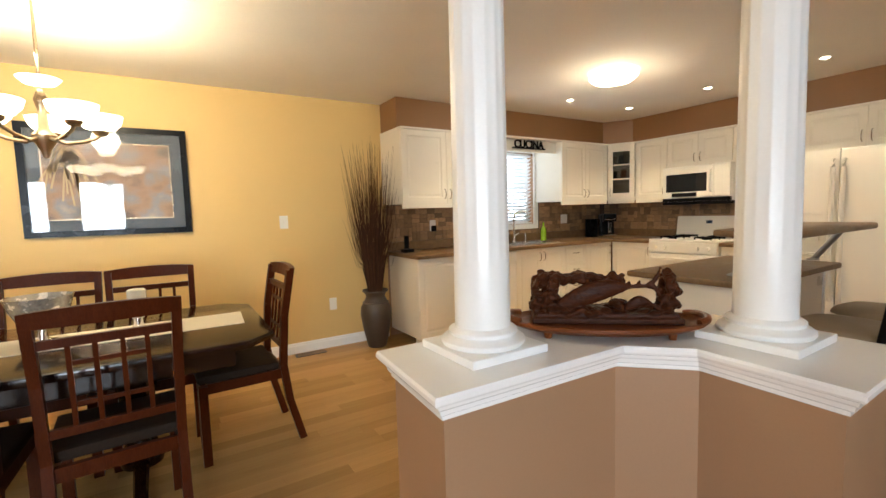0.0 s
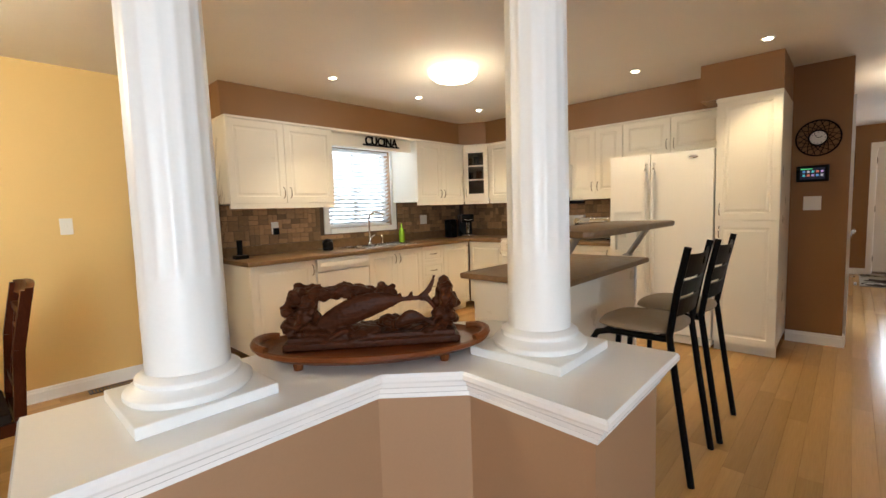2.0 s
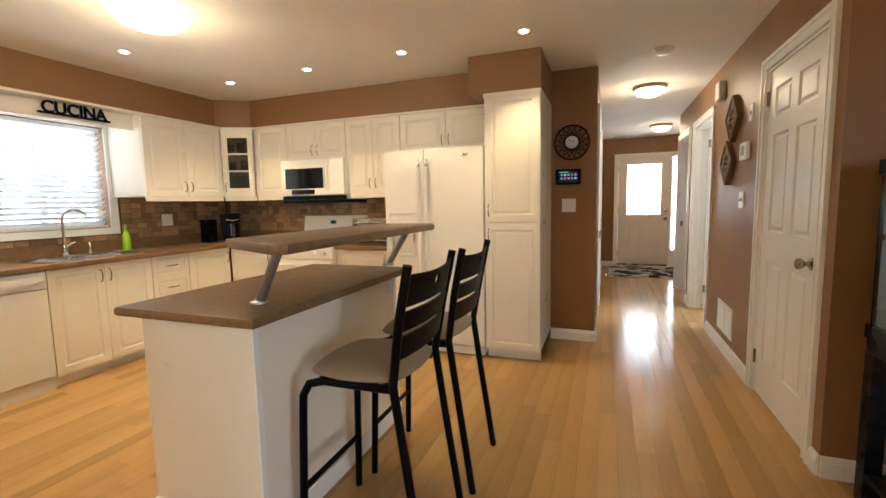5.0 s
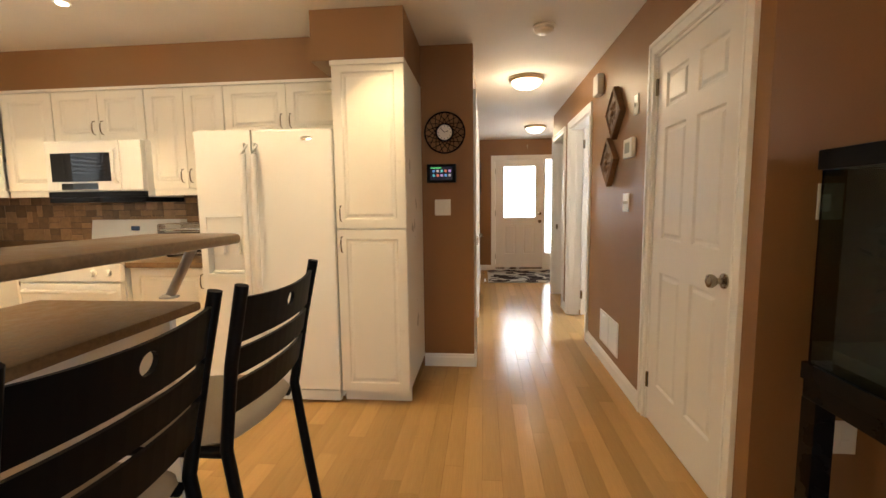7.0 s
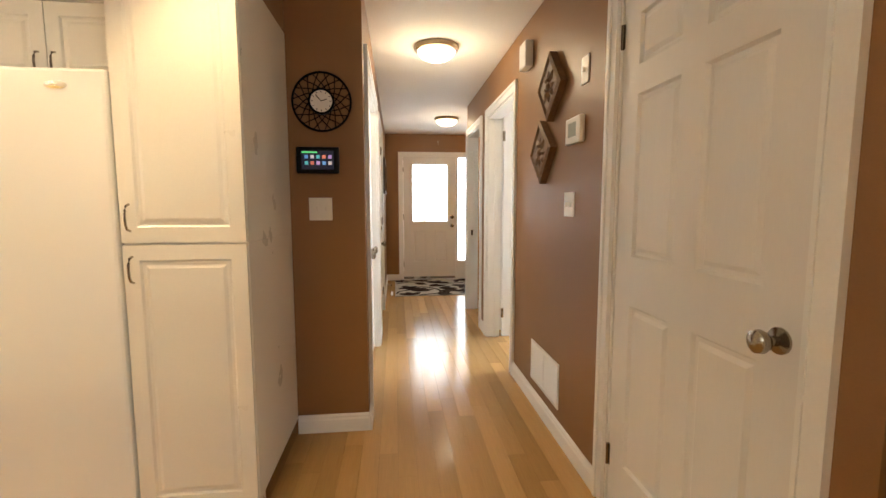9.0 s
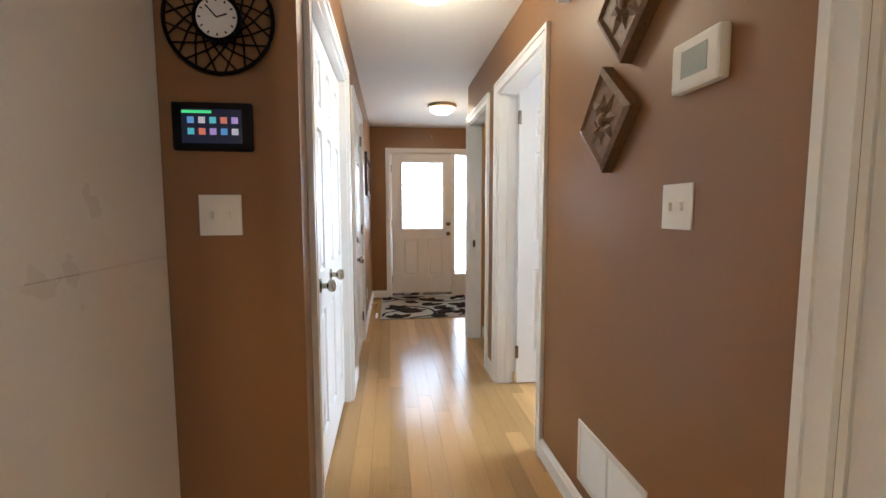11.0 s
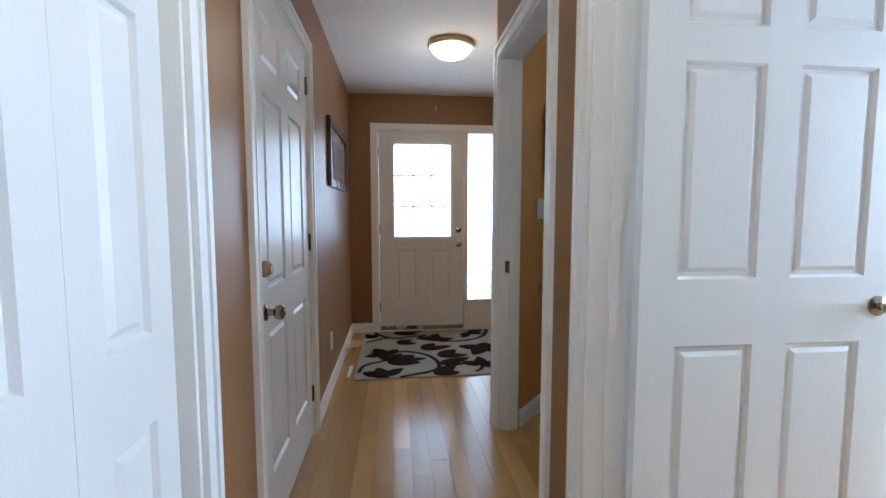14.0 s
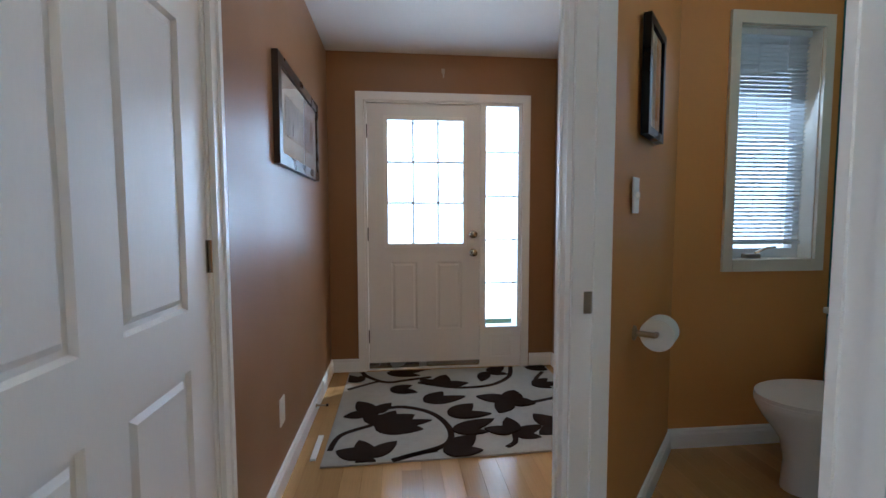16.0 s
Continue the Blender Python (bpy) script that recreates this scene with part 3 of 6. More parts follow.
# leaning stump at the other end
for i in range(30):
    u = i / 29
    blob(0.155 + 0.022 * u + rnd.uniform(-0.008, 0.008), rnd.uniform(-0.024, 0.024), 0.062 + u * 0.1, 0.014, 0.018, 0.015, rnd.uniform(-60, 60), 0.6)
for i in range(12):
    blob(0.188 + rnd.uniform(-0.008, 0.01), rnd.uniform(-0.02, 0.02), 0.075 + rnd.random() * 0.055, 0.01, 0.016, 0.014, rnd.uniform(-40, 40), 0.7)
# waves along the foot
for i in range(30):
    blob(rnd.uniform(-0.14, 0.15), rnd.uniform(-0.036, 0.036), 0.06 + rnd.random() * 0.009, 0.022, 0.018, 0.009, rnd.uniform(-20, 20), 0.6)
for i in range(8):
    blob(0.02 + 0.05 * rnd.random(), rnd.uniform(-0.02, 0.02), 0.07 + rnd.random() * 0.012, 0.016, 0.016, 0.01, rnd.uniform(-30, 30), 0.6)


def fish(x0, z0, x1, z1, r, y=0.0):
    """Tapered body from the head at x0 to the tail at x1, with tail fork and fins."""
    pts, k = [], 14
    for i in range(k):
        u = i / (k - 1)
        rr = r * (math.sin(math.pi * min(1, u * 1.15 + 0.1)) ** 0.7 * (1 - 0.25 * u)) + 0.003 if u * 1.15 + 0.1 < 1 else 0.006
        p = Vector((x0 + (x1 - x0) * u, y, z0 + (z1 - z0) * u + 0.018 * math.sin(u * math.pi)))
        ring = [bm.verts.new(p + Vector((0, 0.55 * rr * math.cos(t * math.tau / 12), rr * math.sin(t * math.tau / 12)))) for t in range(12)]
        pts.append(ring)
    for i in range(k - 1):
        for t in range(12):
            bm.faces.new((pts[i][t], pts[i][(t + 1) % 12], pts[i + 1][(t + 1) % 12], pts[i + 1][t]))
    bm.faces.new(pts[0][::-1]), bm.faces.new(pts[-1])
    d = Vector((x1 - x0, 0, z1 - z0)).normalized()
    for s in (-1, 1):
        for i in range(9):
            u = i / 8
            c = Vector((x1, y, z1)) + d * r * (-0.3 + 1.3 * u - 0.35 * u * u) + Vector((0, 0, s * r * 1.25 * u ** 1.4 + 0.15 * r))
            k2 = r * (0.3 - 0.18 * u)
            blob(c.x, c.y, c.z, k2, k2 * 0.6, k2 * 1.1, 0, 0.15, 2)


fish(-0.125, 0.079, 0.125, 0.134, 0.032, -0.022)
fish(0.052, 0.077, 0.14, 0.074, 0.016, -0.034)
for x, z in ((0.035, 0.135), (0.062, 0.138), (0.088, 0.14)):
    blob(x, -0.02, z, 0.005, 0.004, 0.012, 25, 0.3)
me = bpy.data.meshes.new("fish_sculpture")
bm.to_mesh(me)
bm.free()
me.materials.append(CARVED)
sc_m = pose(1.466, 1.108, 0.926, 0, 0, -41) @ Matrix.Scale(1.07, 4)
old = sc
sc = new("carved_sculpture", me)
tagged(sc, "dark carved driftwood sculpture of swimming fish", "sculpture")
sc.matrix_world = sc_m
rm = sc.modifiers.new("fuse", "REMESH")
rm.mode, rm.voxel_size, rm.use_smooth_shade = "VOXEL", 0.0026, True
tex = bpy.data.textures.new("grain", "CLOUDS")
tex.noise_scale = 0.009
dm2 = sc.modifiers.new("carving", "DISPLACE")
dm2.texture, dm2.strength, dm2.mid_level = tex, 0.003, 0.5
bpy.data.objects.remove(old)

# ---------- kitchen cabinets ----------


def handle(parent, x, z, upright=True, depth=0.0):
    s = 0.048
    path = [(0, 0, -s), (0, -0.018, -s + 0.006), (0, -0.026, -s * 0.5), (0, -0.028, 0), (0, -0.026, s * 0.5), (0, -0.018, s - 0.006), (0, 0, s)]
    if not upright:
        path = [(c, b, 0) for a, b, c in path]
    h = part("handle", Geo().tube(path, 0.0045, 8), NICKEL, parent, "brushed nickel bow handle", True)
    h.location = (x, depth, z)


def cabinet(m, w, h, d, doors, label, name="cabinet", drawers=0, kick=0.0, hz="low", group="kitchen cabinets"):
    """Local: x 0..w, front at y=0, depth d behind. doors: number of doors side by side."""
    c = thing(name, m, label, "cabinet", group)
    body = Geo().box(0, 0.02, kick, w, d, h)
    part("body", body, CABW, c)
    if kick:
        part("toe_kick", Geo().box(0.001, 0.07, 0, w - 0.001, 0.09, kick), CABW, c)
    if drawers:
        hh = (h - kick) / drawers
        for i in range(drawers):
            z = kick + i * hh
            g = Geo().panel(w - 0.006, hh - 0.006, 0.019, [(0.035, 0.03, w - 0.041, hh - 0.036)], 0.006, 0.02)
            dr = part("drawer_front", g, CABW, c)
            dr.location = (0.003, 0, z + 0.003)
            handle(dr, w / 2, hh / 2, False)
        return c
    dw = w / doors
    for i in range(doors):
        e = 0.055
        dz0 = kick + 0.003
        hd = h - dz0 - 0.003
        g = Geo().panel(dw - 0.005, hd, 0.019, [(e, e, dw - 0.005 - e, hd - e)], 0.007, 0.032)
        do = part("door", g, CABW, c)
        do.location = (i * dw + 0.0025, 0, dz0)
        hx = dw - 0.035 if (i == 0 and doors > 1) else 0.03
        if doors == 1:
            hx = dw - 0.035
        handle(do, hx, 0.09 if hz == "low" else hd - 0.09)
    return c


UP = "cream white raised panel wall cabinet"
LO = "cream white raised panel base cabinet under the worktop"
ZU0, ZU1, YU = 1.395, 2.105, 4.01
cabinet(pose(2.27, YU, ZU0), 1.01, ZU1 - ZU0, YN - YU - 0.002, 2, UP)
cabinet(pose(4.43, YU, ZU0), 0.84, ZU1 - ZU0, YN - YU - 0.002, 2, UP)
XU = 5.45
cabinet(pose(XU, 3.72, ZU0, 0, 0, -90), 0.41, ZU1 - ZU0, XF - XU - 0.002, 1, UP)
cabinet(pose(XU, 3.305, 1.748, 0, 0, -90), 0.715, ZU1 - 1.748, XF - XU - 0.002, 2, "cream white short cabinet above the microwave")
cabinet(pose(XU, 2.585, ZU0, 0, 0, -90), 0.59, ZU1 - ZU0, XF - XU - 0.002, 2, UP)
cabinet(pose(XU, 1.99, 1.758, 0, 0, -90), 0.905, ZU1 - 1.758, XF - XU - 0.002, 2, "cream white short cabinet above the refrigerator")
# diagonal corner cabinet with a glazed door
gc = thing("corner_cabinet", (0, 0, ZU0), "cream white corner wall cabinet with a glass door", "cabinet")
poly = [(5.275, YN - 0.003), (5.275, YU), (5.285, YU), (5.445, 3.73), (XF - 0.003, 3.73), (XF - 0.003, YN - 0.003)]
hgt = ZU1 - ZU0
g = Geo().prism(poly, 0, 0.02).prism(poly, hgt - 0.02, hgt)
g.box(5.275, YU + 0.02, 0.02, 5.29, YN - 0.003, hgt - 0.02).box(5.47, 3.73, 0.02, XF - 0.003, 3.745, hgt - 0.02)
g.box(5.29, YN - 0.02, 0.02, XF - 0.003, YN - 0.003, hgt - 0.02).box(XF - 0.02, 3.745, 0.02, XF - 0.003, YN - 0.02, hgt - 0.02)
part("body", g, CABW, gc)
dl = math.hypot(5.445 - 5.285, YU - 3.73)
ang = math.degrees(math.atan2(3.73 - YU, 5.445 - 5.285))
dm = pose(5.285, YU, 0, 0, 0, ang)
g = Geo()
for q in ((0.003, -0.02, 0.003, 0.06, -0.001, hgt - 0.003), (dl - 0.06, -0.02, 0.003, dl - 0.003, -0.001, hgt - 0.003), (0.06, -0.02, 0.003, dl - 0.06, -0.001, 0.09), (0.06, -0.02, hgt - 0.09, dl - 0.06, -0.001, hgt - 0.003)):
    g.box(*q)
for z in (0.27, 0.45):
    g.box(0.06, -0.018, z - 0.008, dl - 0.06, -0.002, z + 0.008)
do = part("door", g, CABW, gc)
do.matrix_local = dm
part("glass", Geo().box(0.06, -0.008, 0.09, dl - 0.06, -0.004, hgt - 0.09), glass_mat("grey cabinet glass", (0.3, 0.31, 0.3)), do)
handle(do, 0.03, 0.1, True, -0.02)
for z in (0.262, 0.445):
    part("shelf", Geo().prism([(5.33, YN - 0.02), (5.33, YU + 0.03), (5.47, 3.80), (XF - 0.02, 3.80), (XF - 0.02, YN - 0.02)], z - 0.006, z + 0.006), CABW, gc)
for i, (x, y, z, c) in enumerate(((5.42, 4.02, 0.452, (0.3, 0.2, 0.1)), (5.48, 3.95, 0.452, (0.1, 0.15, 0.2)), (5.52, 3.9, 0.452, (0.4, 0.35, 0.3)), (5.43, 4.02, 0.269, (0.05, 0.09, 0.1)), (5.5, 3.93, 0.269, (0.35, 0.2, 0.12)))):
    part("glass_tumbler", Geo().lathe([(0.025, 0), (0.032, 0.005), (0.036, 0.11 + 0.02 * (i % 3)), (0.033, 0.11 + 0.02 * (i % 3)), (0.028, 0.01)], n=16), mat("dish glaze", c, 0.2), tagged(thing("tumbler", (x, y, ZU0 + z), "drinking glass on a cabinet shelf", "glass", "glasses in the cabinet")), "", True)
# light rail and crown along the wall cabinets, valance above the window
struct("trim_rail", Geo().box(2.27, YU + 0.005, ZU0 - 0.045, 3.28, YU + 0.025, ZU0 - 0.001).box(4.43, YU + 0.005, ZU0 - 0.045, 5.27, YU + 0.025, ZU0 - 0.001)
       .box(XU + 0.005, 3.31, ZU0 - 0.045, XU + 0.025, 3.72, ZU0 - 0.001).box(XU + 0.005, 1.995, ZU0 - 0.045, XU + 0.025, 2.58, ZU0 - 0.001)
       .add([pose(5.285, YU, 0, 0, 0, ang) @ Vector(p) for p in ((0, 0.004, ZU0 - 0.045), (dl, 0.004, ZU0 - 0.045), (dl, 0.02, ZU0 - 0.045), (0, 0.02, ZU0 - 0.045), (0, 0.004, ZU0 - 0.001), (dl, 0.004, ZU0 - 0.001), (dl, 0.02, ZU0 - 0.001), (0, 0.02, ZU0 - 0.001))],
            [(0, 3, 2, 1), (4, 5, 6, 7), (0, 1, 5, 4), (1, 2, 6, 5), (2, 3, 7, 6), (3, 0, 4, 7)]), CABW, "cream light rail under the wall cabinets")
struct("trim_crown", Geo().prism([(2.262, YN - 0.01), (2.262, 3.995), (5.28, 3.995), (5.436, 3.72), (5.436, 1.09), (XF, 1.09), (XF, YN - 0.01)], ZU1, ZU1 + 0.019), CABW, "cream cornice strip on top of the wall cabinets")
struct("trim_valance", Geo().box(3.281, YU + 0.10, 1.975, 4.429, YU + 0.12, ZU1 - 0.001), CABW, "cream valance board above the window")
# tall pantry
pa = cabinet(pose(5.065, 1.078, 0, 0, 0, -90), 0.436, 1.118, 0.70, 1, "tall cream white pantry cabinet with two raised panel doors", "pantry_cabinet", kick=0.085, hz="high")
part("upper_body", Geo().box(0, 0.02, 1.119, 0.436, 0.70, 2.124), CABW, pa)
ud = part("door", Geo().panel(0.431, 0.98, 0.019, [(0.055, 0.055, 0.376, 0.925)], 0.007, 0.032), CABW, pa)
ud.location = (0.0025, 0, 1.124)
for o in [c for c in pa.children if c.name.startswith("door")]:
    for q in [c for c in o.children]:
        q.location.x = 0.032
handle(ud, 0.032, 0.09)
part("cornice", Geo().box(-0.004, -0.012, 2.085, 0.44, 0.019, 2.112, 0.003), CABW, pa)

# base cabinets and worktops
YB = 3.845
cabinet(pose(2.32, YB, 0), 0.60, 0.868, YN - YB - 0.002, 1, LO, "base_cabinet", kick=0.09, hz="high")
cabinet(pose(3.535, YB, 0), 0.76, 0.868, YN - YB - 0.002, 2, "cream white base cabinet below the sink", "base_cabinet", kick=0.09, hz="high")
cabinet(pose(4.297, YB, 0), 0.36, 0.868, YN - YB - 0.002, 1, "cream white base cabinet with four drawers", "base_cabinet", drawers=4, kick=0.09)
cabinet(pose(4.659, YB, 0), 0.475, 0.868, YN - YB - 0.002, 1, LO, "base_cabinet", kick=0.09, hz="high")
XB = 5.15
cabinet(pose(XB, 3.84, 0, 0, 0, -90), 0.535, 0.868, XF - XB - 0.002, 1, LO, "base_cabinet", kick=0.09, hz="high")
cabinet(pose(XB, 2.54, 0, 0, 0, -90), 0.545, 0.868, XF - XB - 0.002, 1, LO, "base_cabinet", kick=0.09, hz="high")


def slab(poly, z0, z1, r=0.012):
    g = Geo()
    rr = [(-r, z0), (-r * 0.3, z0 + r * 0.3), (0, z0 + r), (0, z1 - r), (-r * 0.3, z1 - r * 0.3), (-r, z1)]
    nn = len(poly)
    v = [(*p, z) for d, z in rr for p in grown(poly, d)]
    g.add(v, [(q * nn + i, q * nn + (i + 1) % nn, (q + 1) * nn + (i + 1) % nn, (q + 1) * nn + i) for q in range(5) for i in range(nn)] + [tuple(range(nn))[::-1], tuple(5 * nn + i for i in range(nn))])
    return g


wt = thing("worktop", (0, 0, 0), "brown marbled laminate kitchen worktop with a back lip", "worktop")
# pieces leave the sink's cut-out open
SX0, SX1, SY0, SY1 = 3.56, 4.30, 3.92, 4.36
for nm, poly in (("top_left", [(2.29, 3.805), (SX0, 3.805), (SX0, YN - 0.003), (2.29, YN - 0.003)]), ("top_front", [(SX0, 3.805), (SX1, 3.805), (SX1, SY0), (SX0, SY0)]),
                 ("top_back", [(SX0, SY1), (SX1, SY1), (SX1, YN - 0.003), (SX0, YN - 0.003)]),
                 ("top_corner", [(SX1, 3.805), (5.11, 3.805), (5.11, 3.303), (XF - 0.003, 3.303), (XF - 0.003, YN - 0.003), (SX1, YN - 0.003)]),
                 ("top_right", [(5.11, 1.993), (XF - 0.003, 1.993), (XF - 0.003, 2.54), (5.11, 2.54)])):
    part("top", slab(poly, 0.869, 0.907, 0.008 if nm in ("top_left", "top_corner") else 0.004), COUNTER, wt, "", True)
for q in ((2.30, YN - 0.022, 0.907, 5.74, YN - 0.004, 1.0), (XF - 0.022, 3.31, 0.907, XF - 0.004, YN - 0.023, 1.0), (XF - 0.022, 1.995, 0.907, XF - 0.004, 2.53, 1.0)):
    part("back_lip", Geo().box(*q), COUNTER, wt)

sink = thing("sink", (0, 0, 0), "double bowl stainless steel kitchen sink", "sink")
g = Geo()
for x0, x1 in ((SX0 + 0.03, 3.915), (3.945, SX1 - 0.03)):
    y0, y1, zb = SY0 + 0.03, SY1 - 0.08, 0.74
    g.box(x0, y0, zb, x1, y1, zb + 0.004).box(x0 - 0.003, y0, zb, x0, y1, 0.912).box(x1, y0, zb, x1 + 0.003, y1, 0.912).box(x0, y0 - 0.003, zb, x1, y0, 0.912).box(x0, y1, zb, x1, y1 + 0.003, 0.912)
part("bowls", g, STEEL, sink)
part("rim", Geo().box(SX0 - 0.015, SY0 - 0.015, 0.908, SX1 + 0.015, SY0 + 0.03, 0.914).box(SX0 - 0.015, SY1 - 0.08, 0.908, SX1 + 0.015, SY1 + 0.015, 0.914)
     .box(SX0 - 0.015, SY0 + 0.03, 0.908, SX0 + 0.03, SY1 - 0.08, 0.914).box(SX1 - 0.03, SY0 + 0.03, 0.908, SX1 + 0.015, SY1 - 0.08, 0.914).box(3.915, SY0 + 0.03, 0.908, 3.945, SY1 - 0.08, 0.914), STEEL, sink)
tap = thing("faucet", (3.93, 4.33, 0.914), "chrome gooseneck kitchen faucet", "faucet")
part("base", Geo().lathe([(0.028, 0), (0.028, 0.01), (0.018, 0.02), (0.016, 0.08)], n=16), CHROME, tap, "", True)
part("spout", Geo().tube([(0, 0, 0.06), (0, 0, 0.29)] + [(0.0 + 0.045 * (1 - math.cos(t)), -0.085 * (1 - math.cos(t)), 0.29 + 0.085 * math.sin(t)) for t in np.linspace(0.2, math.pi * 0.88, 10)], 0.012, 10), CHROME, tap, "", True)
part("lever", Geo().tube([(0.012, 0, 0.07), (0.04, 0, 0.09), (0.075, -0.005, 0.105)], 0.007, 8), CHROME, tap, "", True)
sp = thing("side_sprayer", (4.12, 4.335, 0.914), "small chrome sink sprayer", "sprayer")
part("body", Geo().lathe([(0.018, 0), (0.014, 0.01), (0.011, 0.05), (0.014, 0.08), (0.006, 0.1)], n=12), CHROME, sp, "", True)
so = thing("soap_bottle", (4.42, 4.32, 0.907), "green plastic dish soap bottle", "bottle")
part("bottle", Geo().lathe([(0.034, 0), (0.036, 0.01), (0.034, 0.13), (0.022, 0.165), (0.011, 0.18), (0.011, 0.195)], n=16), GREEN, so, "", True)
part("cap", Geo().lathe([(0.013, 0.196), (0.013, 0.215), (0.006, 0.235)], n=12), GREEN, so, "", True)
ds = thing("black_canister", (3.30, 4.22, 0.907), "squat black canister with a lid", "canister")
part("jar", Geo().lathe([(0.05, 0), (0.056, 0.01), (0.056, 0.035), (0.052, 0.04), (0.056, 0.045), (0.056, 0.08), (0.05, 0.088)], n=20), BLACKP, ds, "", True)
part("lid", Geo().lathe([(0.05, 0.089), (0.054, 0.1), (0.03, 0.112), (0.008, 0.12)], n=20), BLACKP, ds, "", True)
ph = thing("cordless_phone", (2.40, 4.22, 0.907), "black cordless telephone standing in its base", "telephone")
part("base", Geo().box(-0.05, -0.05, 0, 0.06, 0.05, 0.035, 0.008), BLACKP, ph)
part("handset", Geo().box(-0.022, -0.012, 0.036, 0.022, 0.016, 0.17, 0.006), BLACKP, ph)

# dishwasher
dw = thing("dishwasher", pose(2.93, YB - 0.012, 0), "white built in dishwasher with a long bar handle", "dishwasher")
part("body", Geo().box(0.0, 0.03, 0.0, 0.60, 0.60, 0.865), APPL, dw)
part("door", Geo().box(0.004, 0.0, 0.11, 0.596, 0.03, 0.74, 0.006), APPL, dw)
cp = part("control_panel", Geo().box(0.004, -0.006, 0.745, 0.596, 0.03, 0.862, 0.008), APPL, dw)
part("handle", Geo().add([(x, y, z) for x, o in ((0.03, 0.0), (0.15, -0.022), (0.3, -0.03), (0.45, -0.022), (0.57, 0.0)) for y, z in ((-0.006, 0.835), (-0.02 + o, 0.835), (-0.02 + o, 0.80 + o * 0.4), (-0.006, 0.795))],
     [(4 * i + k, 4 * i + (k + 1) % 4, 4 * i + 4 + (k + 1) % 4, 4 * i + 4 + k) for i in range(4) for k in range(4)] + [(0, 1, 2, 3), (19, 18, 17, 16)]), APPL, dw)

# gas range, local x runs to world -y
ra = thing("gas_range", pose(5.09, 3.30, 0, 0, 0, -90), "white freestanding gas range with black burner grates", "range")
part("body", Geo().box(0.004, 0.03, 0.05, 0.754, 0.66, 0.90), APPL, ra)
part("cooktop", Geo().box(0.0, 0.0, 0.901, 0.758, 0.60, 0.925, 0.008), APPL, ra)
ov = part("oven_door", Geo().box(0.012, -0.012, 0.22, 0.746, 0.029, 0.77, 0.012), APPL, ra)
part("window", Geo().box(0.15, -0.016, 0.36, 0.61, -0.0125, 0.62), SCREEN, ov, "dark oven window")
part("handle", Geo().tube([(0.05, -0.012, 0.72), (0.07, -0.05, 0.72), (0.69, -0.05, 0.72), (0.71, -0.012, 0.72)], 0.013, 10), APPL, ov, "", True)
cpn = part("knob_panel", Geo().box(0.004, -0.012, 0.78, 0.754, 0.029, 0.897, 0.01), APPL, ra)
for x in (0.09, 0.2, 0.56, 0.67):
    kk = part("knob", Geo().lathe([(0.025, 0), (0.025, 0.006), (0.02, 0.008), (0.018, 0.026), (0, 0.027)], n=16, m=Matrix.Rotation(radians(90), 4, "X")), APPL, cpn, "", True)
    kk.location = (x, -0.0125, 0.84)
part("drawer", Geo().box(0.012, -0.008, 0.06, 0.746, 0.029, 0.21, 0.008), APPL, ra)
bg = part("backguard", Geo().add([(x, y, z) for x in (0.0, 0.758) for y, z in ((0.56, 0.925), (0.665, 0.925), (0.665, 1.17), (0.60, 1.17))], [(0, 3, 2, 1), (4, 5, 6, 7), (0, 1, 5, 4), (1, 2, 6, 5), (2, 3, 7, 6), (3, 0, 4, 7)]), APPL, ra)
part("clock_display", Geo().box(0.35, 0.572, 1.085, 0.41, 0.59, 1.12), mat("range display", (0.01, 0.015, 0.02), 0.2, glow=0.04, glowcol=(0.5, 0.7, 1.0)), bg, "dark display with pale digits")
for x, y in ((0.19, 0.16), (0.57, 0.16), (0.19, 0.44), (0.57, 0.44)):
    gr = Geo()
    for k in range(4):
        a = k * math.pi / 2 + math.pi / 4
        gr.bar((x + 0.02 * math.cos(a), y + 0.02 * math.sin(a), 0.95), (x + 0.12 * math.cos(a), y + 0.12 * math.sin(a), 0.95), 0.01, 0.01)
        gr.bar((x + 0.12 * math.cos(a), y + 0.12 * math.sin(a), 0.926), (x + 0.12 * math.cos(a), y + 0.12 * math.sin(a), 0.955), 0.01, 0.01)
    gr.tube([(x + 0.105 * math.cos(t), y + 0.105 * math.sin(t), 0.948) for t in np.linspace(0, math.tau, 17)], 0.006, 6)
    part("grate", gr, BLACK, ra, "black cast iron burner grate")
    part("burner_cap", Geo().lathe([(0.045, 0.926), (0.045, 0.932), (0.032, 0.936), (0.03, 0.943), (0, 0.944)], (x, y, 0), 20), BLACK, ra, "", True)

# microwave
mw = thing("microwave_oven", pose(5.36, 3.30, 1.342, 0, 0, -90), "white over the range microwave with a dark window", "microwave")
part("body", Geo().box(0.0, 0.03, 0.0, 0.745, 0.40, 0.40, 0.006), APPL, mw)
do = part("door", Geo().box(0.002, -0.012, 0.045, 0.575, 0.029, 0.398, 0.012), APPL, mw)
part("window", Geo().box(0.05, -0.016, 0.112, 0.505, -0.0125, 0.312), SCREEN, do, "dark microwave window")
part("display", Geo().box(0.12, -0.0155, 0.055, 0.40, -0.0125, 0.1), SCREEN, do, "dark control strip")
part("handle", Geo().tube([(0.55, -0.012, 0.1), (0.55, -0.04, 0.12), (0.55, -0.045, 0.22), (0.55, -0.04, 0.32), (0.55, -0.012, 0.34)], 0.012, 10), APPL, do, "", True)
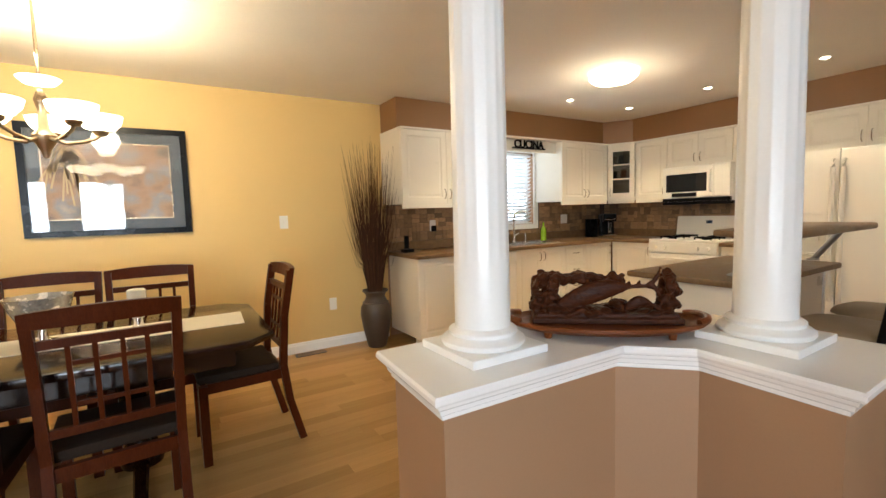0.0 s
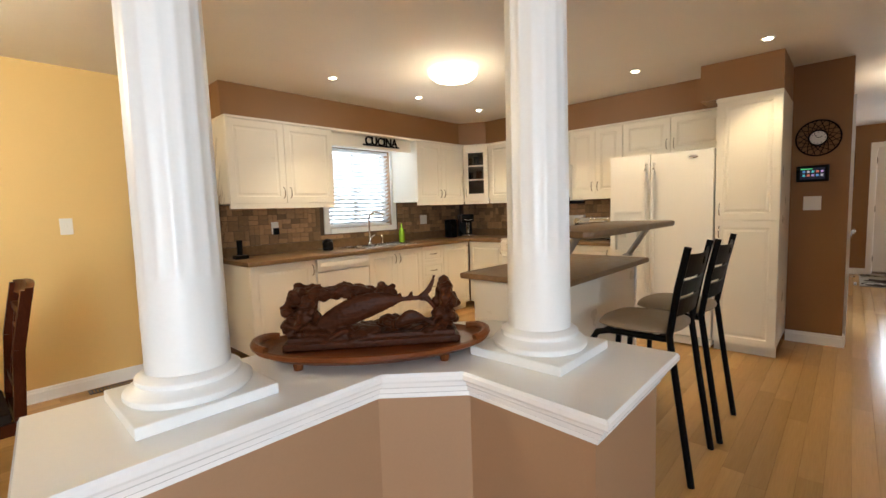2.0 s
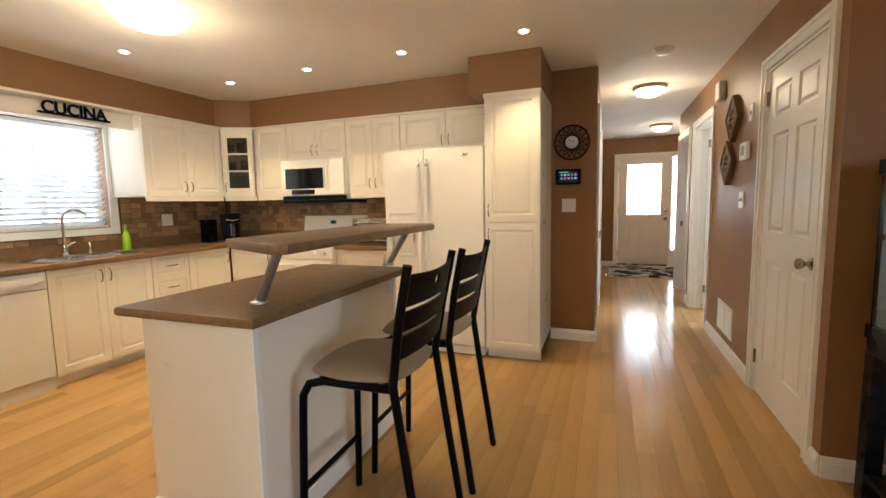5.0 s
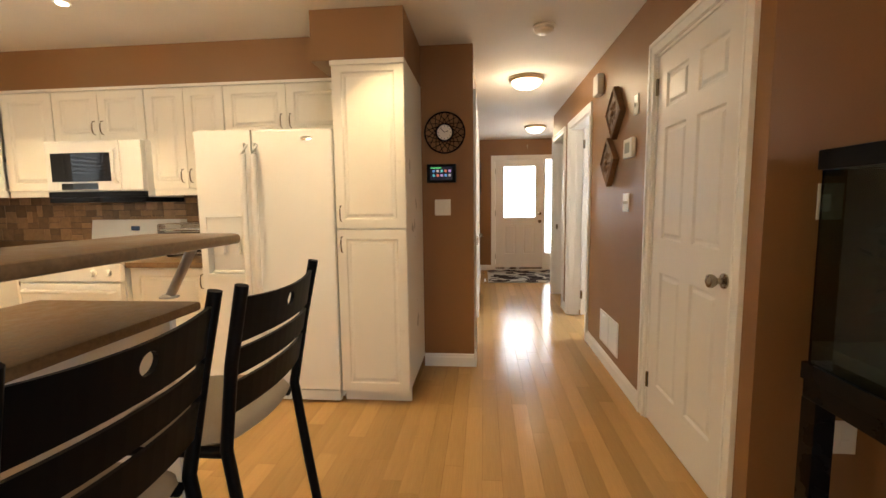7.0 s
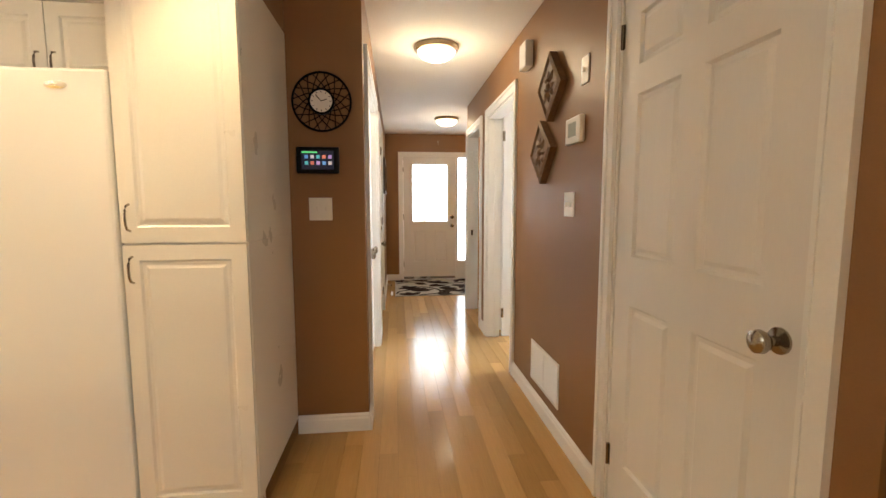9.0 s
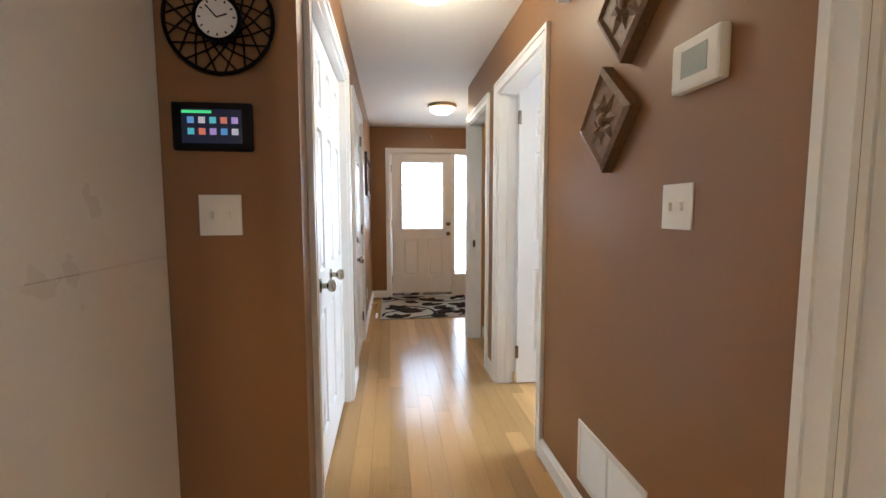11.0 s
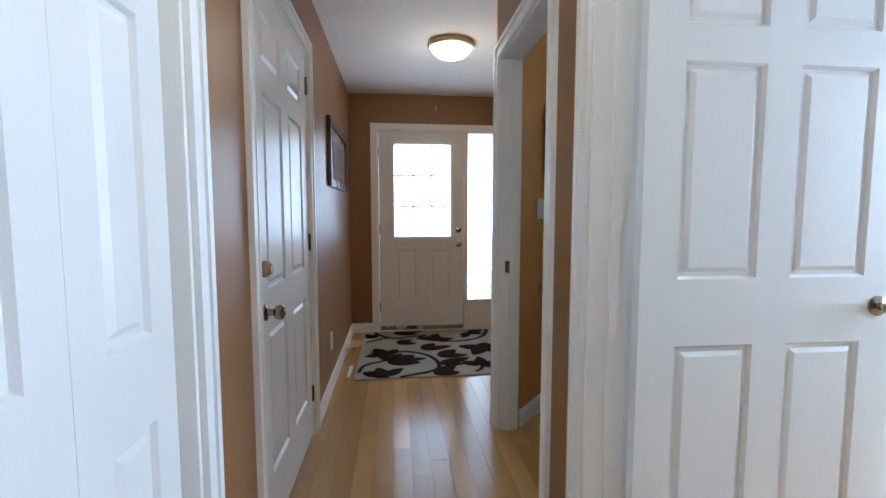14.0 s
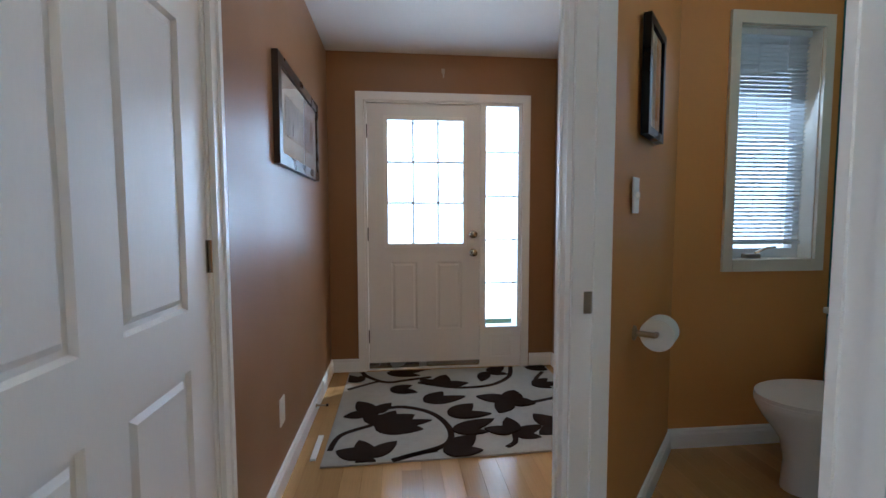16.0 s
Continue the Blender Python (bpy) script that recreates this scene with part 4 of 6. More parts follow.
part("side_panel", Geo().box(0.578, -0.012, 0.045, 0.743, 0.029, 0.398, 0.008), APPL, mw)
part("underside", Geo().box(0.0, 0.0, -0.035, 0.745, 0.40, -0.001).box(0.002, -0.005, 0.0, 0.743, 0.029, 0.04), BLACKP, mw, "black vented underside")

# refrigerator
fr = thing("refrigerator", pose(5.06, 1.965, 0, 0, 0, -90), "white side by side refrigerator with ice dispenser", "refrigerator")
part("body", Geo().box(0.004, 0.075, 0.02, 0.876, 0.70, 1.72, 0.006), APPL, fr)
g = Geo()
DX0, DX1, DZ0, DZ1 = 0.05, 0.29, 0.84, 1.20
g.box(0.003, 0, 0.09, DX0, 0.072, 1.73).box(DX1, 0, 0.09, 0.366, 0.072, 1.73).box(DX0, 0, 0.09, DX1, 0.072, DZ0).box(DX0, 0, DZ1, DX1, 0.072, 1.73).box(DX0, 0.055, DZ0, DX1, 0.072, DZ1)
fz = part("freezer_door", g, APPL, fr)
part("dispenser_panel", Geo().box(DX0, 0.0, 1.06, DX1, 0.054, DZ1 - 0.001, 0.004).box(DX0 - 0.012, -0.006, DZ0 - 0.02, DX1 + 0.012, -0.0005, DZ0).box(DX0 - 0.012, -0.006, DZ1, DX1 + 0.012, -0.0005, DZ1 + 0.015)
     .box(DX0 - 0.012, -0.006, DZ0, DX0, -0.0005, DZ1).box(DX1, -0.006, DZ0, DX1 + 0.012, -0.0005, DZ1), PLASTIC, fz)
for x in (0.09, 0.19):
    part("paddle", Geo().box(x, 0.02, 0.96, x + 0.05, 0.05, 1.055, 0.004), PLASTIC, fz)
part("drip_tray", Geo().box(0.07, 0.005, 0.845, 0.27, 0.05, 0.86), PLASTIC, fz)
rd = part("refrigerator_door", Geo().box(0.372, 0, 0.09, 0.877, 0.072, 1.73, 0.012), APPL, fr)
part("badge", Geo().lathe([(0.0, 0.0), (0.03, 0.001), (0.03, 0.004), (0, 0.005)], n=20, m=pose(0.72, -0.0005, 1.67, 90) @ Matrix.Diagonal((1.2, 0.45, 1, 1))), CHROME, rd, "small oval metal badge", True)
for x, s in ((0.335, 1), (0.402, -1)):
    part("handle", Geo().tube([(x, 0.0, 1.64), (x, -0.035, 1.58), (x, -0.05, 1.2), (x, -0.05, 0.9), (x, -0.035, 0.52), (x, 0.0, 0.46)], 0.017, 10), APPL, fz if s > 0 else rd, "", True)
part("kick_grille", Geo().box(0.01, 0.02, 0.015, 0.87, 0.06, 0.08), PLASTIC, fr)

# window with blind
wi = thing("window_1", (0, 0, 0), "white kitchen window with a lowered horizontal blind", "window")
wi["kind"] = "structure"
g = Geo()
for q in ((3.43, YN - 0.015, 1.06, 3.5, YN - 0.001, 2.08), (4.4, YN - 0.015, 1.06, 4.47, YN - 0.001, 2.08), (3.5, YN - 0.015, 2.02, 4.4, YN - 0.001, 2.08), (3.5, YN - 0.03, 1.06, 4.4, YN - 0.001, 1.12)):
    g.box(*q)
part("casing", g, TRIM, wi)
g = Geo()
for q in ((3.501, YN + 0.1, 1.121, 3.54, YN + 0.15, 2.019), (4.36, YN + 0.1, 1.121, 4.399, YN + 0.15, 2.019), (3.54, YN + 0.1, 1.121, 4.36, YN + 0.15, 1.16), (3.54, YN + 0.1, 1.98, 4.36, YN + 0.15, 2.019), (3.93, YN + 0.1, 1.16, 3.97, YN + 0.15, 1.98)):
    g.box(*q)
part("window_frame", g, TRIM, wi)
part("window_pane", Geo().box(3.54, YN + 0.12, 1.16, 4.36, YN + 0.125, 1.98), PANE, wi).visible_shadow = False


def blind(x0, x1, y, z0, z1, gap, depth, tilt, label, m=None):
    b = thing("window_blind", m or Matrix(), label, "blind")
    part("headrail", Geo().box(x0, y - 0.02, z1 - 0.035, x1, y + 0.02, z1), BLIND, b)
    part("bottom_rail", Geo().box(x0, y - depth / 2, z0, x1, y + depth / 2, z0 + 0.015), BLIND, b)
    c, s = math.cos(tilt) * depth / 2, math.sin(tilt) * depth / 2
    me = Geo().add([(x0, -c, -s), (x1, -c, -s), (x1, 0, 0.0025), (x0, 0, 0.0025), (x1, c, s), (x0, c, s), (x0, -c, -s - 0.0012), (x1, -c, -s - 0.0012), (x1, 0, 0.0013), (x0, 0, 0.0013), (x1, c, s - 0.0012), (x0, c, s - 0.0012)],
                    [(0, 1, 2, 3), (3, 2, 4, 5), (9, 8, 7, 6), (11, 10, 8, 9), (0, 6, 7, 1), (5, 4, 10, 11)]).mesh("slat")
    me.materials.append(BLIND)
    z = z0 + gap
    while z < z1 - 0.04:
        o = new("slat", me)
        o.parent, o.location = b, (0, y, z)
        z += gap
    for x in (x0 + 0.12, x1 - 0.12):
        part("cord", Geo().tube([(x, y - depth / 2 - 0.002, z0), (x, y - depth / 2 - 0.002, z1 - 0.03)], 0.0012, 5), BLIND, b)
    return b


blind(3.51, 4.39, YN + 0.045, 1.125, 2.015, 0.045, 0.05, radians(-38), "white horizontal slat blind lowered in the kitchen window")

# word sign above the window
sign = thing("word_sign", (3.97, YU + 0.075, 2.005), "black metal cut out word sign reading CUCINA", "sign")
fc = bpy.data.curves.new("word", "FONT")
fc.body, fc.size, fc.extrude, fc.align_x, fc.offset = "CUCINA", 0.125, 0.006, "CENTER", 0.0022
tmp = bpy.data.objects.new("word", fc)
wm = bpy.data.meshes.new_from_object(tmp)
bpy.data.objects.remove(tmp)
wm.materials.append(BLACK)
wo = new("lettering", wm)
wo.parent, wo.matrix_local = sign, pose(0, 0, 0.012, 90) @ Matrix.Diagonal((0.95, 1, 1, 1))
part("bar", Geo().box(-0.25, -0.01, 0.0, 0.25, 0.01, 0.014), BLACK, sign)

# things on the worktops
cm = thing("coffee_maker", pose(5.50, 4.18, 0.907, 0, 0, -35), "black pod coffee maker with chrome trim", "coffee maker")
part("body", Geo().box(-0.09, 0.0, 0, 0.09, 0.14, 0.30, 0.012), BLACKP, cm)
part("head", Geo().box(-0.085, -0.13, 0.2, 0.085, -0.001, 0.31, 0.02), BLACKP, cm)
part("drip_tray", Geo().box(-0.075, -0.12, 0, 0.075, -0.001, 0.03, 0.006), CHROME, cm)
part("trim", Geo().tube([(-0.06, -0.132, 0.24), (0, -0.138, 0.225), (0.06, -0.132, 0.24)], 0.005, 8), CHROME, cm, "", True)
part("cup_guide", Geo().box(-0.02, -0.1, 0.05, 0.02, -0.06, 0.2, 0.006), CHROME, cm)
tb = thing("storage_canister", (5.28, 4.27, 0.907), "black square storage canister", "canister")
part("box", Geo().box(-0.06, -0.06, 0, 0.06, 0.06, 0.22, 0.01), BLACKP, tb)
part("lid", Geo().box(-0.062, -0.062, 0.221, 0.062, 0.062, 0.245, 0.006), BLACKP, tb)
to = thing("toaster_oven", pose(5.36, 2.50, 0.907, 0, 0, -90), "black and steel toaster oven", "toaster oven")
part("body", Geo().box(0, 0.01, 0.015, 0.42, 0.30, 0.24, 0.008), STEEL, to)
part("glass_door", Geo().box(0.02, -0.004, 0.04, 0.40, 0.009, 0.18, 0.003), SCREEN, to)
part("handle", Geo().tube([(0.06, -0.004, 0.195), (0.06, -0.03, 0.2), (0.36, -0.03, 0.2), (0.36, -0.004, 0.195)], 0.008, 8), CHROME, to, "", True)
for x in (0.03, 0.36):
    part("foot", Geo().box(x, 0.05, 0, x + 0.03, 0.25, 0.014), BLACKP, to)


def plate(name, m, w, h, label, kind="rocker", gangs=1):
    p = thing(name, m, label, name.replace("_", " "))
    part("cover", Geo().box(-w / 2, -0.006, -h / 2, w / 2, 0, h / 2, 0.002), PLASTIC, p)
    for k in range(gangs):
        x = (k - (gangs - 1) / 2) * 0.046
        if kind == "outlet":
            for z in (-0.02, 0.02):
                part("socket", Geo().box(x - 0.014, -0.008, z - 0.013, x + 0.014, -0.0062, z + 0.013), PLASTIC, p)
        else:
            part("toggle", Geo().box(x - 0.005, -0.016, -0.011, x + 0.005, -0.0062, 0.011, 0.002), PLASTIC, p)
    return p


plate("light_switch", pose(1.265, YN, 1.255), 0.075, 0.12, "white single light switch on the yellow wall")
plate("wall_outlet", pose(1.69, YN, 0.43), 0.072, 0.118, "white wall outlet on the yellow wall", "outlet")
plate("wall_outlet", pose(2.86, YN - 0.012, 1.16), 0.075, 0.12, "white wall outlet with a black plug in the backsplash", "outlet")
plate("wall_outlet", pose(4.95, YN - 0.012, 1.165), 0.12, 0.12, "white double outlet in the tiled backsplash", "outlet", 2)
plate("light_switch", pose(XF, 0.487, 1.238, 0, 0, -90), 0.12, 0.12, "white double light switch on the brown wall", "rocker", 2)
plate("light_switch", pose(5.475, YR, 1.26, 0, 0, 180), 0.12, 0.12, "white double light switch on the brown hall wall", "rocker", 2)
plate("light_switch", pose(5.33, YR, 1.86, 0, 0, 180), 0.075, 0.12, "white switch plate high on the hall wall")
plate("wall_outlet", pose(9.27, YL, 0.335), 0.075, 0.12, "white hall wall outlet near the floor", "outlet")
plate("wall_outlet", pose(4.03, -0.968, 1.26, 0, 0, -90), 0.08, 0.12, "white wall outlet beside the fish tank", "outlet")
pl = thing("plug_adapter", (2.86, YN - 0.021, 1.14), "black plug in adapter", "plug")
part("body", Geo().box(-0.025, -0.035, -0.045, 0.025, 0, 0.02, 0.005), BLACKP, pl)

# ---------- island ----------
isl = thing("kitchen_island", (0, 0, 0), "white kitchen island with a brown laminate top", "island")
part("body", Geo().box(2.845, 1.335, 0.0, 3.945, 1.90, 0.868), CABW, isl)
part("corner_trim", Geo().box(2.835, 1.325, 0, 2.86, 1.333, 0.868), TRIM, isl)
part("corner_trim", Geo().box(3.93, 1.325, 0, 3.955, 1.333, 0.868), TRIM, isl)
part("baseboard", Geo().box(2.83, 1.318, 0.0, 3.96, 1.3245, 0.09).box(2.83, 1.33, 0, 2.8435, 1.90, 0.09), TRIM, isl)
part("top", slab([(2.775, 1.265), (4.015, 1.265), (4.015, 1.95), (2.775, 1.95)], 0.869, 0.907, 0.011), COUNTER, isl, "brown marbled laminate top", True)
bt = thing("breakfast_bar", (0, 0, 0), "raised brown laminate breakfast bar on slanted steel posts", "breakfast bar")
part("top", slab([(2.79, 1.115), (4.06, 1.115), (4.10, 1.15), (4.10, 1.47), (4.06, 1.52), (2.93, 1.52), (2.76, 1.16)], 1.125, 1.163, 0.012), COUNTER, bt, "", True)
for x in (2.985, 4.075 - 0.01):
    p = part("post", Geo().tube([(x, 1.425, 0.915), (x - 0.07, 1.265, 1.12)], 0.018, 14), POST, bt, "slanted brushed steel post", True)
    part("post_foot", Geo().lathe([(0.036, 0.908), (0.036, 0.914), (0.02, 0.922)], (x, 1.43, 0), 20), POST, bt, "", True)
    part("post_flange", Geo().lathe([(0.02, 1.112), (0.036, 1.12), (0.036, 1.1245)], (x - 0.07, 1.262, 0), 20), POST, bt, "", True)


# ---------- bar stools ----------
def stool(m):
    s = thing("bar_stool", m, "black metal bar stool with a taupe vinyl seat and slatted back", "stool", "bar stools at the island")
    # local: back towards -y, centre of the seat at 0,0
    bmx = bmesh.new()
    bmesh.ops.create_uvsphere(bmx, u_segments=36, v_segments=12, radius=1)
    for vv in bmx.verts:
        x, y, z = vv.co
        k = max(abs(x), abs(y), 1e-6) / max(math.hypot(x, y), 1e-6)
        q = (1 / k) ** 0.5 if k > 0 else 1
        vv.co = (x * q * 0.215, y * q * 0.2 - 0.03, (z * 0.04 if z > 0 else z * 0.028))
    st = part("seat", Geo().bm(bmx), SEAT, s, "padded taupe vinyl seat", True)
    st.location = (0, 0.0, 0.69)
    for sx in (-1, 1):
        part("back_leg", Geo().tube([(sx * 0.205, -0.30, 0.0), (sx * 0.2, -0.24, 0.4), (sx * 0.20, -0.20, 0.68), (sx * 0.215, -0.235, 0.9), (sx * 0.22, -0.275, 1.09)], 0.0155, 10), BLACK, s, "", True)
        part("front_leg", Geo().tube([(sx * 0.2, 0.19, 0.0), (sx * 0.19, 0.172, 0.5), (sx * 0.19, 0.165, 0.60), (sx * 0.185, 0.14, 0.645), (sx * 0.18, 0.08, 0.66), (sx * 0.18, -0.19, 0.66)], 0.0155, 10), BLACK, s, "", True)
    part("front_stretcher", Geo().tube([(-0.195, 0.182, 0.24), (0.195, 0.182, 0.24)], 0.011, 8), BLACK, s, "", True)
    for yy in (-0.15, 0.1):
        part("seat_rail", Geo().tube([(-0.18, yy, 0.66), (0.18, yy, 0.66)], 0.011, 8), BLACK, s)
    for i, (za, zb) in enumerate(((0.77, 0.852), (0.868, 0.935), (0.95, 1.05))):
        gg = Geo()
        k = 13
        vv = []
        for j in range(k):
            u = j / (k - 1) * 2 - 1
            bow = -0.028 * (1 - u * u)
            for z in (za, zb):
                zz = z + (0.01 * u * u if i == 2 and z == zb else 0)
                y = -0.215 - (zz - 0.78) * 0.19 + bow
                vv += [(u * 0.212, y - 0.005, zz), (u * 0.212, y + 0.005, zz)]
        ff2 = []
        for j in range(k - 1):
            a = 4 * j
            if i == 2 and j in (5, 6):
                continue
            for p, q in ((0, 1), (1, 3), (3, 2), (2, 0)):
                ff2.append((a + p, a + q, a + 4 + q, a + 4 + p))
        gg.add(vv, ff2 + [(0, 2, 3, 1), (4 * k - 4, 4 * k - 3, 4 * k - 1, 4 * k - 2)])
        if i == 2:
            # round hole in the middle of the top slat
            u0, u1 = 5 / 12 * 2 - 1, 7 / 12 * 2 - 1
            zc = (za + zb) / 2 + 0.012
            rim = []
            for t in range(16):
                an = t * math.tau / 16
                rim.append((0.021 * math.cos(an), zc + 0.021 * math.sin(an)))
            sq = []
            for t in range(16):
                an = t * math.tau / 16
                cx, cz = math.cos(an), math.sin(an)
                kk = 1 / max(abs(cx), abs(cz))
                x = cx * kk * u1 * 0.212
                zt = zb
                z = (zt if cz > 0 else za) if abs(cz) >= abs(cx) - 1e-6 else None
                if z is None:
                    z = (za + zt) / 2 + cz * kk * (zt - za) / 2
                sq.append((x, z))
            vv = []
            for o in (-0.005, 0.005):
                for ringp in (rim, sq):
                    for x, z in ringp:
                        u = x / 0.212
                        vv.append((x, -0.215 - (z - 0.78) * 0.19 - 0.028 * (1 - u * u) + o, z))
            fs = []
            for t in range(16):
                n2 = (t + 1) % 16
                fs += [(t, n2, 16 + n2, 16 + t), (32 + t, 48 + t, 48 + n2, 32 + n2), (t, 32 + t, 32 + n2, n2), (16 + t, 16 + n2, 48 + n2, 48 + t)]
            gg.add(vv, fs)
        part("back_slat", gg, BLACK, s)
    return s


st1 = stool(pose(3.10, 1.02, 0, 0, 0, 1))
copy_thing(st1, pose(3.605, 1.005, 0, 0, 0, 1))


# ---------- lamps ----------
def flush_lamp(x, y, r, watts, metal=True):
    f = thing("ceiling_lamp", (x, y, H), "round flush ceiling lamp with lit frosted glass bowl", "ceiling lamp", "flush ceiling lamps")
    q = 1.0 if metal else 0.8
    part("pan", Geo().lathe([(r * 0.99 * q, 0), (r * q, -0.012), (r * 0.96 * q, -0.035), (r * 0.85 * q, -0.038)], n=40), BRASS if metal else PLASTIC, f, "brushed metal rim", True)
    part("bowl", Geo().lathe([(r * 0.84 / q, -0.036), (r * 0.8 / q, -0.055), (r * 0.65 / q, -0.08), (r * 0.4, -0.097), (r * 0.1, -0.104), (0, -0.105)], n=40), LAMPG, f, "lit frosted glass bowl", True)
    bulb("flush_light", (x, y, H - 0.16), watts, (1, 0.8, 0.54), 0.1)
    return f


WARM = (1, 0.76, 0.46)
flush_lamp(3.57, 2.65, 0.185, 15, False)
flush_lamp(6.72, -0.22, 0.165, 10)
flush_lamp(9.36, -0.60, 0.165, 5)
flush_lamp(8.45, -1.95, 0.15, 3.5)
for x, y in ((2.96, 3.46), (3.96, 3.46), (4.88, 3.42), (4.84, 2.54), (4.79, 1.64), (4.74, 0.71)):
    p = thing("recessed_spotlight", (x, y, H), "small lit recessed ceiling spotlight with white ring", "spotlight", "recessed kitchen spotlights")
    part("ring", Geo().lathe([(0.03, -0.004), (0.042, -0.006), (0.045, -0.001), (0.03, 0.0)], n=24), TRIM, p, "", True)
    part("lens", Geo().lathe([(0.0, -0.009), (0.026, -0.0085), (0.028, -0.0065), (0, -0.0065)], n=20), POTG, p)
    d = bpy.data.lights.new("spot", "SPOT")
    d.energy, d.spot_size, d.spot_blend, d.color, d.shadow_soft_size = 40, radians(95), 0.6, WARM, 0.03
    o = new("spot_light", d)
    o.location = (x, y, H - 0.025)

ch = thing("chandelier", (-0.12, 3.10, 0), "brushed nickel chandelier with lit alabaster glass bowls", "chandelier")
part("canopy", Geo().lathe([(0.02, H - 0.04), (0.055, H - 0.03), (0.065, H - 0.005), (0.065, H)], n=24), BRASS, ch, "", True)
part("stem", Geo().tube([(0, 0, 1.95), (0, 0, H - 0.03)], 0.007, 8), BRASS, ch, "", True)
part("hub", Geo().lathe([(0.0, 1.62), (0.012, 1.625), (0.02, 1.66), (0.045, 1.70), (0.05, 1.73), (0.025, 1.76), (0.018, 1.85), (0.03, 1.9), (0.012, 1.95)], n=20), BRASS, ch, "", True)
part("top_bowl", Geo().lathe([(0.02, 1.965), (0.06, 1.975), (0.085, 2.0), (0.08, 2.0), (0.055, 1.982), (0.02, 1.972)], n=24), LAMPC, ch, "small lit glass bowl", True)
for k in range(5):
    a = k * math.tau / 5 + 0.35
    c, s = math.cos(a), math.sin(a)
    part("arm", Geo().tube([(c * r, s * r, z) for r, z in ((0.03, 1.72), (0.08, 1.70), (0.15, 1.715), (0.205, 1.74), (0.225, 1.765))], 0.009, 8), BRASS, ch, "", True)
    part("cup", Geo().lathe([(0.02, 1.755), (0.032, 1.765), (0.036, 1.78)], (c * 0.225, s * 0.225, 0), 16), BRASS, ch, "", True)
    part("shade", Geo().lathe([(0.03, 1.78), (0.066, 1.79), (0.092, 1.82), (0.102, 1.855), (0.097, 1.855), (0.086, 1.822), (0.06, 1.797), (0.03, 1.786)], (c * 0.225, s * 0.225, 0), 24), LAMPC, ch, "lit alabaster glass bowl shade", True)
bulb("chandelier_light", (-0.12, 3.10, 2.12), 70, (1, 0.80, 0.52), 0.12)

# ---------- dining ----------
tbl = thing("dining_table", (-0.28, 2.85, 0), "dark polished dining table with clipped corners", "table")
hx, hy, cc = 1.04, 0.52, 0.13
top = [(-hx + cc, -hy), (hx - cc, -hy), (hx, -hy + cc), (hx, hy - cc), (hx - cc, hy), (-hx + cc, hy), (-hx, hy - cc), (-hx, -hy + cc)]
part("tabletop", slab(top, 0.722, 0.76, 0.01), TABLEWOOD, tbl, "", True)
part("apron", Geo().box(-0.86, -0.42, 0.63, 0.86, -0.395, 0.721).box(-0.86, 0.395, 0.63, 0.86, 0.42, 0.721).box(-0.86, -0.395, 0.63, -0.835, 0.395, 0.721).box(0.835, -0.395, 0.63, 0.86, 0.395, 0.721), TABLEWOOD, tbl)
for x in (-0.45, 0.45):
    part("pedestal", Geo().lathe([(0.09, 0.1), (0.1, 0.14), (0.07, 0.2), (0.055, 0.35), (0.085, 0.48), (0.09, 0.56), (0.06, 0.6), (0.1, 0.632)], (x, 0, 0), 20), TABLEWOOD, tbl, "", True)
    for s in (-1, 1):
        part("foot", Geo().tube([(x, 0, 0.15), (x, s * 0.18, 0.12), (x, s * 0.32, 0.05), (x, s * 0.38, 0.026)], 0.035, 8, 0.025), TABLEWOOD, tbl, "", True)
ru = tagged(new("table_runner", slab([(-1.2, 2.73), (0.66, 2.70), (0.68, 3.01), (-1.2, 3.04)], 0.7605, 0.7635, 0.001).mesh("table_runner")), "cream cloth runner along the dining table", "runner")
ru.data.materials.append(CLOTH)


